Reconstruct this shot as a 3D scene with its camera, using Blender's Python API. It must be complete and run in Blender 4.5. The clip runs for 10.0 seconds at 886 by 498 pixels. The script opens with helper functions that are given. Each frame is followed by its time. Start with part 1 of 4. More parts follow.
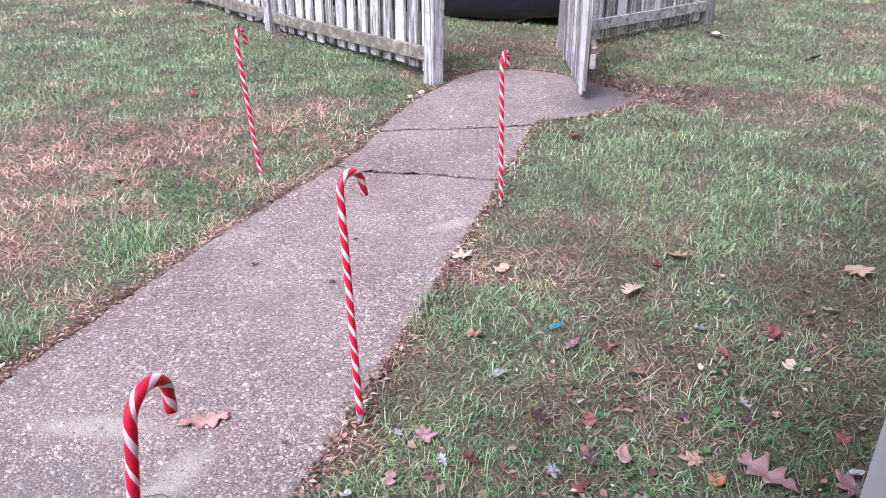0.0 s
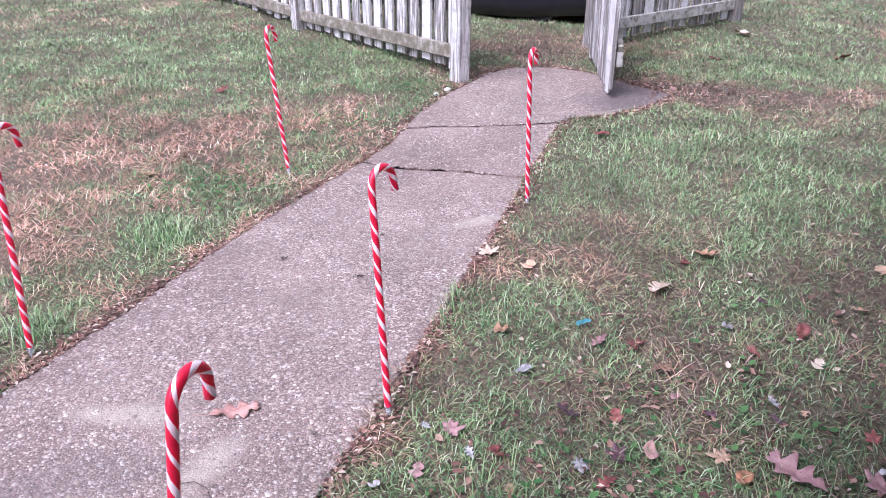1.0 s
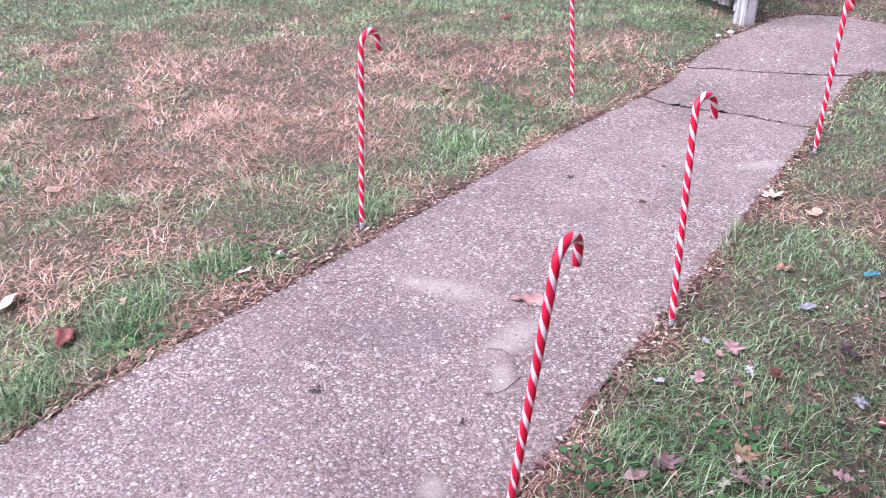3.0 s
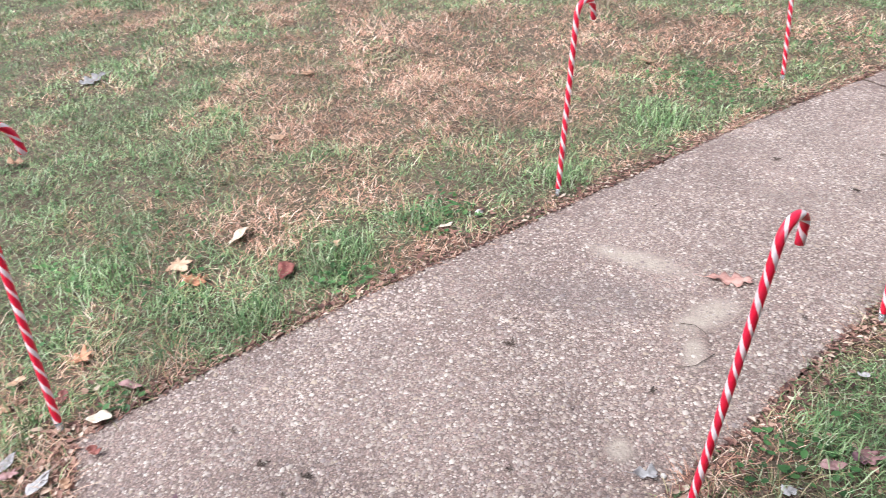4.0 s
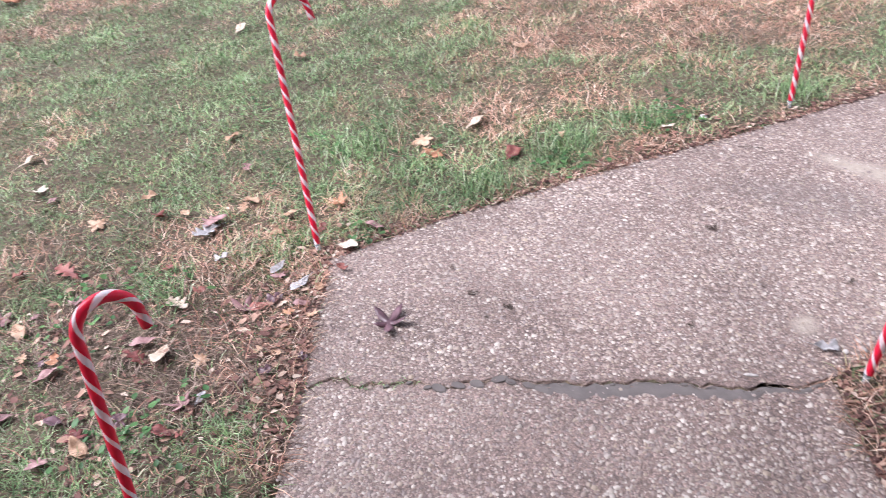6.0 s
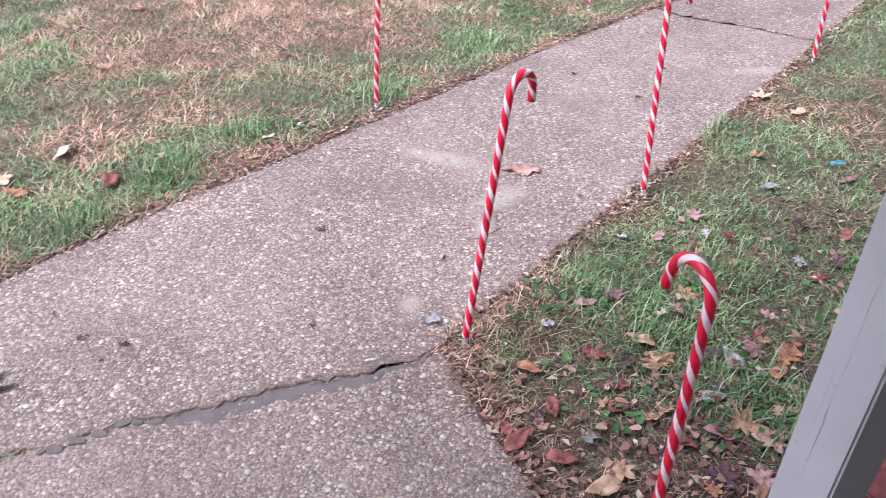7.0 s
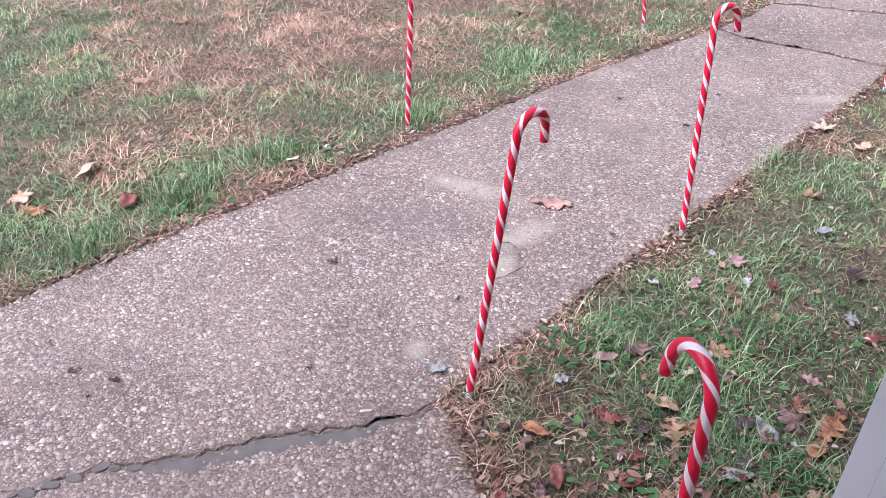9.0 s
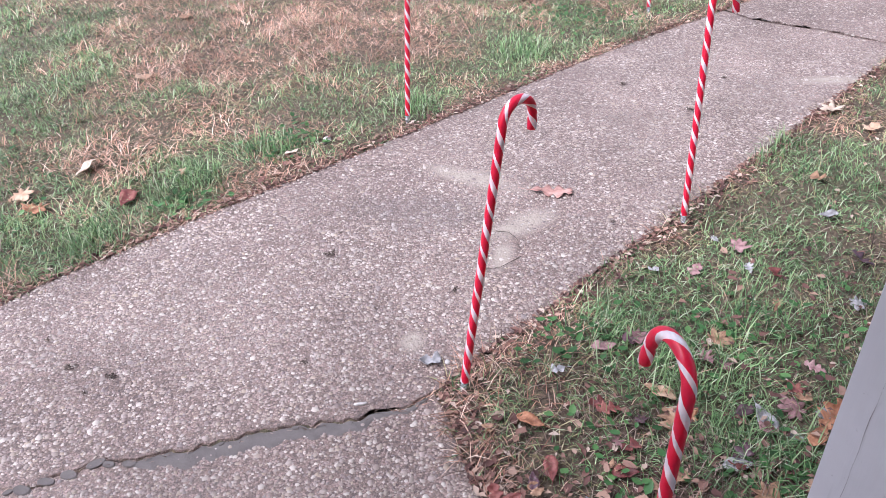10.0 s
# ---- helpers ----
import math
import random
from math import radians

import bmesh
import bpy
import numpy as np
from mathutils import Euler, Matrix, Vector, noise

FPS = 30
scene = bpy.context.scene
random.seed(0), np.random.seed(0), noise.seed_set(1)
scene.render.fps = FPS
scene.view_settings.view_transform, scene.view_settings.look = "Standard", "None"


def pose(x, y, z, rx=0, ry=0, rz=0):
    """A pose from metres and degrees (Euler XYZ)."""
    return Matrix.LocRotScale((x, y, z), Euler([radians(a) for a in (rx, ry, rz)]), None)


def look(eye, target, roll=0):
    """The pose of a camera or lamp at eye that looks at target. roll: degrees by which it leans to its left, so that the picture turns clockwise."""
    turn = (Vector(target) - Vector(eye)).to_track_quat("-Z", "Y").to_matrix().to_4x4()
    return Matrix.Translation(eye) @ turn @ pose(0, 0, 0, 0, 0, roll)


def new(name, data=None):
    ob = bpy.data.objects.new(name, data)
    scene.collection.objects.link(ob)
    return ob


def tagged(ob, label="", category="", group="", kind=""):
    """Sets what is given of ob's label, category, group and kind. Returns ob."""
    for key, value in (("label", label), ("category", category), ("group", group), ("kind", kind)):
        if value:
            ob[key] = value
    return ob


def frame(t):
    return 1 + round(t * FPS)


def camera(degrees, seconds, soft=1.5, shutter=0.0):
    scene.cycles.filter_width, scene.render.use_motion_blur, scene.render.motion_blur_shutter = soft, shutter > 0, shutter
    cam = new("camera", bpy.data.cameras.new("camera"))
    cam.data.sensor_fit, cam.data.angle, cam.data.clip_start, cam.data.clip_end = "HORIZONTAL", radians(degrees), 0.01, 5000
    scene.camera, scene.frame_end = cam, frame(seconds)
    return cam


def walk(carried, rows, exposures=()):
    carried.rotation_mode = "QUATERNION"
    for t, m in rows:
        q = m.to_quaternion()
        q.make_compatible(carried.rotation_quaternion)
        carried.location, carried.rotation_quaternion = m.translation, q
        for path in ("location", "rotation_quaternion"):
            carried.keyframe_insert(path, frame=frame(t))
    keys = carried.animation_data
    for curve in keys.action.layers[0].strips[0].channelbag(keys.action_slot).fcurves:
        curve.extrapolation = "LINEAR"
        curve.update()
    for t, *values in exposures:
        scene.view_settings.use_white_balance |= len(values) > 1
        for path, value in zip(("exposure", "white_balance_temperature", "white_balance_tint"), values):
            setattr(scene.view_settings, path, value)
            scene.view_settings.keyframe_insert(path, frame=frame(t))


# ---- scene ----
cam = camera(58.9, 10.0, soft=0.5, shutter=0.18)
PATH = [
    (0, (0.071, 0.08, 1.368), (0.088, 1.87, 0.476), 0.5),
    (0.5, (0.069, 0.079, 1.365), (0.082, 1.869, 0.472), 0.5),
    (1, (0.05, 0.061, 1.367), (0.013, 1.849, 0.471), 0.3),
    (1.5, (0.003, 0.015, 1.369), (-0.127, 1.798, 0.47), 0.4),
    (2, (-0.059, -0.061, 1.364), (-0.344, 1.696, 0.453), -0.4),
    (2.2, (-0.087, -0.092, 1.357), (-0.436, 1.636, 0.411), -0.1),
    (3.3, (-0.191, -0.27, 1.408), (-0.848, 1.305, 0.364), -1.0),
    (3.5, (-0.203, -0.29, 1.399), (-0.948, 1.241, 0.35), -1.6),
    (4, (-0.236, -0.353, 1.421), (-1.143, 1.064, 0.339), -2.4),
    (4.5, (-0.141, -0.377, 1.386), (-1.348, 0.799, 0.31), -4.7),
    (5, (-0.038, -0.44, 1.372), (-1.489, 0.439, 0.313), -7.2),
    (5.2, (-0.002, -0.459, 1.361), (-1.503, 0.314, 0.289), -7.3),
    (6.3, (0.041, -0.604, 1.339), (-1.067, 0.57, 0.158), -4.5),
    (6.5, (0.06, -0.589, 1.346), (-0.852, 0.72, 0.14), -0.9),
    (7, (0.108, -0.542, 1.347), (-0.515, 0.971, 0.197), 0.5),
    (7.5, (0.123, -0.512, 1.346), (-0.38, 1.054, 0.208), 0.7),
    (8, (0.1, -0.486, 1.341), (-0.478, 1.051, 0.2), 0.9),
    (8.5, (0.117, -0.413, 1.347), (-0.591, 1.08, 0.221), -0.1),
    (9, (0.164, -0.332, 1.34), (-0.611, 1.121, 0.205), -0.6),
    (9.5, (0.196, -0.292, 1.329), (-0.615, 1.135, 0.187), -1.4),
    (10, (0.212, -0.288, 1.328), (-0.6, 1.13, 0.174), -2.6),
]
# stops, kelvin and tint of the clip's own camera
EXPOSURES = [(0.0, 1.09, 5500, 24), (2.0, 1.14, 5450, 31), (3.4, 1.16, 5450, 27), (4.0, 1.15, 5950, 12), (4.5, 1.16, 6450, 11), (5.0, 1.17, 6250, 15), (6.3, 1.16, 5800, 19), (8.0, 1.09, 5600, 20), (10.0, 1.06, 5650, 19)]
walk(cam, [(t, look(eye, target, roll)) for t, eye, target, roll in PATH], EXPOSURES)
SKY, SUN = 0.105, 1.9

# ---- light ----
world = bpy.data.worlds.new("overcast_sky")
scene.world = world
world.use_nodes = True
wn, wl = world.node_tree.nodes, world.node_tree.links
sky = wn.new("ShaderNodeTexSky")
sky.sky_type = 'NISHITA'
sky.sun_disc = False
sky.sun_elevation, sky.sun_rotation = radians(56), radians(-139)
sky.air_density, sky.dust_density, sky.ozone_density = 1.0, 4.0, 1.0
grey = wn.new("ShaderNodeHueSaturation")
grey.inputs["Saturation"].default_value = 0.25
wl.new(sky.outputs[0], grey.inputs["Color"])
wl.new(grey.outputs[0], wn["Background"].inputs["Color"])
wn["Background"].inputs["Strength"].default_value = SKY

sun = new("sun", bpy.data.lights.new("sun", 'SUN'))
sun.data.energy, sun.data.angle, sun.data.color = SUN, radians(40), (1.0, 0.96, 0.92)
sun.matrix_world = look((-3.0, -3.4, 6.8), (0, 0, 0))


# ---- materials ----
class Mat:
    """A node material with short helpers."""

    def __init__(self, name, rough=0.8, metal=0.0, coat=0.0):
        self.mat = bpy.data.materials.new(name)
        self.mat.use_nodes = True
        self.n, self.l = self.mat.node_tree.nodes, self.mat.node_tree.links
        self.p = self.n["Principled BSDF"]
        self.set(self.p, "Roughness", rough), self.set(self.p, "Metallic", metal)
        self.set(self.p, "Coat Weight", coat)
        self.pos = self.n.new("ShaderNodeTexCoord").outputs["Object"]

    def set(self, node, key, v):
        if hasattr(v, "is_output"):
            self.l.new(v, node.inputs[key])
        else:
            node.inputs[key].default_value = v

    def noise(self, scale, detail=4, rough=0.55, vec=None, distort=0.0):
        t = self.n.new("ShaderNodeTexNoise")
        self.l.new(vec or self.pos, t.inputs["Vector"])
        for k, v in (("Scale", scale), ("Detail", detail), ("Roughness", rough), ("Distortion", distort)):
            t.inputs[k].default_value = v
        return t.outputs["Fac"]

    def voronoi(self, scale, out="Distance", feature='F1', vec=None):
        t = self.n.new("ShaderNodeTexVoronoi")
        t.feature = feature
        self.l.new(vec or self.pos, t.inputs["Vector"])
        t.inputs["Scale"].default_value = scale
        return t.outputs[out]

    def ramp(self, fac, *stops):
        t = self.n.new("ShaderNodeValToRGB")
        self.l.new(fac, t.inputs[0])
        e = t.color_ramp.elements
        while len(e) < len(stops):
            e.new(0.5)
        for el, (at, c) in zip(e, stops):
            el.position = at
            el.color = (*c, 1) if hasattr(c, "__len__") else (c, c, c, 1)
        return t.outputs[0]

    def mix(self, fac, a, b, mode='MIX'):
        t = self.n.new("ShaderNodeMix")
        t.data_type, t.blend_type = 'RGBA', mode
        for k, v in ((0, fac), (6, a), (7, b)):
            if hasattr(v, "is_output"):
                self.l.new(v, t.inputs[k])
            elif k and hasattr(v, "__len__"):
                t.inputs[k].default_value = (*v, 1)
            else:
                t.inputs[k].default_value = v if k == 0 else (v, v, v, 1)
        return t.outputs[2]

    def math(self, op, a, b=0.0):
        t = self.n.new("ShaderNodeMath")
        t.operation = op
        self.set(t, 0, a), self.set(t, 1, b)
        return t.outputs[0]

    def stretch(self, sx, sy, sz, vec=None, loc=(0, 0, 0), rz=0.0):
        t = self.n.new("ShaderNodeMapping")
        self.l.new(vec or self.pos, t.inputs["Vector"])
        t.inputs["Scale"].default_value = (sx, sy, sz)
        t.inputs["Location"].default_value = loc
        t.inputs["Rotation"].default_value = (0, 0, rz)
        return t.outputs[0]

    def blob(self, x, y, rx, ry, turn, wobble):
        """1 in the middle of an ellipse on the ground, 0 outside, with an uneven rim."""
        c, s = math.cos(-turn), math.sin(-turn)
        v = self.stretch(1, 1, 0, loc=(-(c * x - s * y), -(s * x + c * y), 0), rz=-turn)
        v = self.stretch(1 / rx, 1 / ry, 0, vec=v)
        g = self.n.new("ShaderNodeTexGradient")
        g.gradient_type = 'SPHERICAL'
        self.l.new(v, g.inputs[0])
        return self.math('ADD', g.outputs["Fac"], self.math('MULTIPLY', self.math('SUBTRACT', wobble, 0.5), 0.9))

    def island(self):
        return self.n.new("ShaderNodeNewGeometry").outputs["Random Per Island"]

    def own(self):
        return self.n.new("ShaderNodeObjectInfo").outputs["Random"]

    def bump(self, height, strength=0.4, dist=0.004):
        b = self.n.new("ShaderNodeBump")
        b.inputs["Strength"].default_value, b.inputs["Distance"].default_value = strength, dist
        self.l.new(height, b.inputs["Height"])
        self.l.new(b.outputs[0], self.p.inputs["Normal"])

    def color(self, c):
        self.set(self.p, "Base Color", c if hasattr(c, "is_output") else (*c, 1))
        return self


def soil_material():
    m = Mat("soil_and_thatch", 0.95)
    a = m.ramp(m.noise(1.3, 5, 0.6), (0.35, (0.085, 0.064, 0.043)), (0.5, (0.115, 0.085, 0.057)), (0.65, (0.08, 0.078, 0.041)))
    fibre = m.noise(90, 3, 0.6, vec=m.stretch(1, 0.25, 1, rz=0.6))
    b = m.ramp(m.noise(60, 4, 0.7), (0.35, 0.45), (0.5, 0.95), (0.66, 1.6))
    c = m.mix(0.85, a, b, 'MULTIPLY')
    c = m.mix(m.ramp(fibre, (0.55, 0.0), (0.68, 0.7)), c, (0.26, 0.20, 0.12))
    m.color(c)
    m.bump(m.noise(70, 4, 0.7), 0.8, 0.01)
    return m.mat


def blade_material(name, stops, rough=0.55, patch=0.35):
    m = Mat(name, rough)
    c = m.ramp(m.island(), *stops)
    tone = m.ramp(m.noise(2.2, 4, 0.6), (0.35, 1.0 - patch), (0.65, 1.0 + patch))
    m.color(m.mix(1.0, c, tone, 'MULTIPLY'))
    m.set(m.p, "Specular IOR Level", 0.25)
    return m.mat


def concrete_material():
    m = Mat("exposed_aggregate_concrete", 0.58)
    broad = m.noise(2.2, 5, 0.62)
    base = m.ramp(broad, (0.3, (0.175, 0.131, 0.12)), (0.5, (0.24, 0.182, 0.168)), (0.7, (0.315, 0.242, 0.224)))
    # small grains of many tones with dark seams between them
    grit = m.voronoi(190, "Color")
    g = m.ramp(grit, (0.15, (0.55, 0.50, 0.48)), (0.4, (0.95, 0.93, 0.86)), (0.6, (1.15, 1.05, 0.92)), (0.85, (1.75, 1.68, 1.6)))
    base = m.mix(0.85, base, g, 'MULTIPLY')
    seam = m.ramp(m.voronoi(190, "Distance", 'DISTANCE_TO_EDGE'), (0.02, 0.35), (0.16, 1.0))
    base = m.mix(0.6, base, seam, 'MULTIPLY')
    fine = m.ramp(m.noise(240, 3, 0.7), (0.3, 0.6), (0.7, 1.35))
    base = m.mix(0.7, base, fine, 'MULTIPLY')
    wob = m.noise(7, 5, 0.65)
    # smooth washed-out cement and sand lying in a bow across the slab
    pale = m.math('MAXIMUM', m.blob(-0.83, 1.75, 0.26, 0.075, 0.0, wob), m.blob(-0.57, 1.56, 0.08, 0.20, -0.45, wob))
    pale = m.math('MAXIMUM', pale, m.blob(-0.55, 1.38, 0.05, 0.12, 0.3, wob))
    pale = m.math('MAXIMUM', pale, m.blob(-0.60, 0.96, 0.05, 0.06, 0.3, wob))
    pale = m.math('MAXIMUM', pale, m.blob(0.15, 3.06, 0.24, 0.06, 0.5, wob))
    k = m.ramp(pale, (0.15, 0.0), (0.7, 0.9))
    sand = m.ramp(m.noise(30, 4, 0.6), (0.3, (0.34, 0.285, 0.235)), (0.7, (0.46, 0.395, 0.33)))
    base = m.mix(k, base, sand)
    # damp, dirty run beside it and the wet end by the gate
    base = m.mix(m.ramp(m.blob(-0.88, 1.50, 0.34, 0.16, 0.4, wob), (0.15, 0.0), (0.6, 0.3)), base, (0.11, 0.095, 0.09))
    base = m.mix(m.ramp(m.blob(1.15, 4.95, 0.62, 0.45, 0.6, wob), (0.15, 0.0), (0.6, 0.6)), base, (0.085, 0.07, 0.07))
    stain = m.ramp(m.noise(11, 5, 0.7), (0.62, 0.0), (0.74, 0.45))
    base = m.mix(stain, base, (0.16, 0.14, 0.12))
    m.color(base)
    h = m.math('ADD', m.math('MULTIPLY', m.voronoi(140), -0.6), m.noise(200, 3, 0.7))
    m.bump(h, 0.7, 0.004)
    return m.mat


def pebble_material():
    m = Mat("river_pebbles", 0.45)
    c = m.ramp(m.island(), (0.0, (0.20, 0.155, 0.145)), (0.12, (0.31, 0.24, 0.215)), (0.28, (0.37, 0.295, 0.245)), (0.42, (0.30, 0.25, 0.235)),
               (0.55, (0.43, 0.345, 0.26)), (0.68, (0.40, 0.32, 0.285)), (0.82, (0.48, 0.41, 0.355)), (0.96, (0.62, 0.555, 0.49)))
    dirt = m.ramp(m.noise(3.0, 5, 0.65), (0.32, 0.62), (0.62, 1.0))
    c = m.mix(0.9, c, dirt, 'MULTIPLY')
    wob = m.noise(7, 5, 0.65)
    c = m.mix(m.ramp(m.blob(-0.88, 1.50, 0.34, 0.16, 0.4, wob), (0.15, 0.0), (0.6, 0.3)), c, (0.14, 0.12, 0.115))
    c = m.mix(m.ramp(m.blob(1.15, 4.95, 0.62, 0.45, 0.6, wob), (0.15, 0.0), (0.6, 0.6)), c, (0.10, 0.085, 0.083))
    m.color(c)
    return m.mat


def mortar_material():
    m = Mat("grey_patching_mortar", 0.85)
    c = m.ramp(m.noise(14, 5, 0.65), (0.3, (0.115, 0.100, 0.094)), (0.7, (0.185, 0.163, 0.155)))
    c = m.mix(m.ramp(m.noise(160, 3, 0.7), (0.35, 0.5), (0.7, 0.0)), c, (0.14, 0.12, 0.11))
    m.color(c)
    m.bump(m.noise(120, 4, 0.7), 0.5, 0.003)
    return m.mat


def plastic_material(name, c, rough=0.28):
    m = Mat(name, rough)
    v = m.ramp(m.noise(35, 4, 0.6), (0.3, 0.85), (0.7, 1.1))
    m.color(m.mix(1.0, c, v, 'MULTIPLY'))
    m.set(m.p, "Roughness", m.ramp(m.noise(60, 3, 0.6), (0.3, rough), (0.7, rough + 0.15)))
    # thin hollow plastic lets some light through
    m.set(m.p, "Subsurface Weight", 0.85)
    m.set(m.p, "Subsurface Radius", (1.0, 0.7, 0.7))
    m.set(m.p, "Subsurface Scale", 0.02)
    return m.mat


def old_paint_material():
    m = Mat("peeling_white_paint", 0.85)
    along = m.stretch(1, 1, 0.07)
    grain = m.noise(70, 4, 0.65, vec=along)
    bare = m.ramp(grain, (0.3, (0.12, 0.105, 0.095)), (0.7, (0.30, 0.27, 0.25)))
    paint = m.ramp(m.noise(9, 4, 0.6), (0.3, (0.55, 0.53, 0.51)), (0.7, (0.76, 0.74, 0.72)))
    peel = m.math('ADD', m.math('MULTIPLY', m.noise(42, 5, 0.75, vec=along), 0.8), m.math('MULTIPLY', m.own(), 0.22))
    c = m.mix(m.ramp(peel, (0.45, 0.0), (0.55, 1.0)), bare, paint)
    moss = m.ramp(m.noise(12, 5, 0.7), (0.55, 0.0), (0.72, 0.6))
    m.color(m.mix(moss, c, (0.14, 0.135, 0.085)))
    m.bump(grain, 0.5, 0.003)
    return m.mat


def rail_wood_material():
    m = Mat("weathered_mossy_wood", 0.9)
    along = m.stretch(1, 1, 1)
    c = m.ramp(m.noise(16, 5, 0.7), (0.3, (0.12, 0.105, 0.075)), (0.5, (0.20, 0.175, 0.13)), (0.68, (0.42, 0.39, 0.34)))
    c = m.mix(m.ramp(m.own(), (0.45, 0.0), (0.55, 0.55)), c, m.ramp(m.noise(20, 5, 0.7), (0.4, (0.22, 0.20, 0.17)), (0.55, (0.68, 0.66, 0.62))))
    m.color(c)
    m.bump(m.noise(60, 4, 0.7, vec=along), 0.5, 0.003)
    return m.mat


def porch_paint_material():
    m = Mat("grey_porch_paint", 0.55)
    v = m.ramp(m.noise(5, 5, 0.6), (0.3, (0.55, 0.535, 0.555)), (0.7, (0.64, 0.625, 0.65)))
    spots = m.ramp(m.noise(75, 4, 0.7), (0.66, 0.0), (0.72, 0.7))
    v = m.mix(spots, v, (0.22, 0.205, 0.20))
    streak = m.ramp(m.noise(45, 4, 0.6, vec=m.stretch(1, 1, 0.05)), (0.62, 0.0), (0.75, 0.35))
    m.color(m.mix(streak, v, (0.25, 0.24, 0.24)))
    m.bump(m.noise(55, 4, 0.6, vec=m.stretch(1, 1, 0.12)), 0.25, 0.002)
    return m.mat


def leaf_material(name, dark, mid, light, rough=0.6):
    m = Mat(name, rough)
    shift = m.math('MULTIPLY', m.math('SUBTRACT', m.own(), 0.5), 0.25)
    f = m.math('ADD', m.noise(38, 5, 0.65), shift)
    c = m.ramp(f, (0.3, dark), (0.5, mid), (0.68, light))
    c = m.mix(m.ramp(m.noise(150, 3, 0.6), (0.6, 0.0), (0.72, 0.5)), c, dark)
    m.color(c)
    m.bump(m.noise(120, 4, 0.6), 0.5, 0.002)
    return m.mat


def plain_material(name, c, rough=0.5, metal=0.0, coat=0.0, vary=0.15, scale=12):
    m = Mat(name, rough, metal, coat)
    v = m.ramp(m.noise(scale, 4, 0.6), (0.3, 1 - vary), (0.7, 1 + vary))
    m.color(m.mix(1.0, c, v, 'MULTIPLY'))
    return m.mat


def clear_material():
    m = Mat("clear_plastic", 0.15)
    m.color((0.85, 0.85, 0.87))
    m.set(m.p, "Transmission Weight", 0.75)
    m.set(m.p, "IOR", 1.45)
    return m.mat


SOIL = soil_material()
GREEN = blade_material("green_grass", ((0.0, (0.055, 0.11, 0.05)), (0.3, (0.13, 0.228, 0.09)), (0.55, (0.205, 0.325, 0.132)), (0.8, (0.31, 0.425, 0.20)), (0.95, (0.46, 0.52, 0.35))))
STRAW = blade_material("dry_grass", ((0.0, (0.21, 0.105, 0.068)), (0.3, (0.43, 0.222, 0.148)), (0.55, (0.59, 0.34, 0.235)), (0.8, (0.72, 0.49, 0.36)), (0.96, (0.84, 0.68, 0.54))), 0.7)
OLIVE = blade_material("fading_grass", ((0.0, (0.11, 0.115, 0.05)), (0.35, (0.25, 0.235, 0.105)), (0.65, (0.37, 0.335, 0.17)), (0.95, (0.54, 0.47, 0.29))), 0.65)
DEAD = blade_material("dark_thatch", ((0.0, (0.05, 0.032, 0.027)), (0.35, (0.13, 0.088, 0.068)), (0.65, (0.22, 0.155, 0.12)), (0.93, (0.40, 0.31, 0.25))), 0.75)
WEED = blade_material("broadleaf_weed", ((0.0, (0.03, 0.08, 0.025)), (0.5, (0.06, 0.15, 0.045)), (1.0, (0.11, 0.22, 0.07))), 0.45)
LITTER = blade_material("leaf_litter", ((0.0, (0.075, 0.04, 0.036)), (0.3, (0.17, 0.085, 0.07)), (0.6, (0.28, 0.155, 0.12)), (0.85, (0.42, 0.27, 0.20)), (0.97, (0.58, 0.47, 0.38))), 0.75)
CONCRETE = concrete_material()
PEBBLE = pebble_material()
MORTAR = mortar_material()
RED = plastic_material("red_plastic", (0.68, 0.012, 0.055))
WHITE = plastic_material("white_plastic", (0.82, 0.71, 0.73))
CLEAR = clear_material()
FENCE = old_paint_material()
RAIL = rail_wood_material()
PORCH = porch_paint_material()
LEAF = {
    "tan": leaf_material("tan_leaf", (0.20, 0.10, 0.055), (0.42, 0.25, 0.15), (0.55, 0.38, 0.26)),
    "orange": leaf_material("orange_leaf", (0.22, 0.085, 0.04), (0.46, 0.21, 0.11), (0.56, 0.31, 0.18)),
    "red": leaf_material("red_brown_leaf", (0.10, 0.025, 0.022), (0.22, 0.06, 0.05), (0.34, 0.13, 0.10)),
    "mauve": leaf_material("mauve_leaf", (0.17, 0.085, 0.085), (0.33, 0.18, 0.175), (0.45, 0.28, 0.27)),
    "pink": leaf_material("salmon_leaf", (0.28, 0.13, 0.105), (0.47, 0.265, 0.22), (0.57, 0.37, 0.31)),
    "grey": leaf_material("grey_leaf", (0.16, 0.15, 0.15), (0.30, 0.29, 0.29), (0.48, 0.46, 0.46)),
    "purple": leaf_material("wet_purple_leaf", (0.045, 0.022, 0.03), (0.10, 0.048, 0.06), (0.17, 0.09, 0.105), 0.35),
    "pale": leaf_material("pale_leaf", (0.38, 0.28, 0.20), (0.60, 0.49, 0.38), (0.70, 0.60, 0.49)),
}
# grey of the unseen wall and roof that block light by the porch
BLOCKER = plain_material("blocker_grey", (0.32, 0.31, 0.305), 0.7, vary=0.1, scale=3)
BRICK = plain_material("red_brick", (0.20, 0.058, 0.058), 0.9, vary=0.35, scale=60)
BLUE = plain_material("blue_wrapper", (0.16, 0.50, 0.60), 0.3, vary=0.3, scale=80)
TWIG = plain_material("twig_bark", (0.10, 0.075, 0.06), 0.9, vary=0.4, scale=60)
CHIP = plain_material("pale_chip", (0.55, 0.52, 0.49), 0.8, vary=0.25, scale=60)
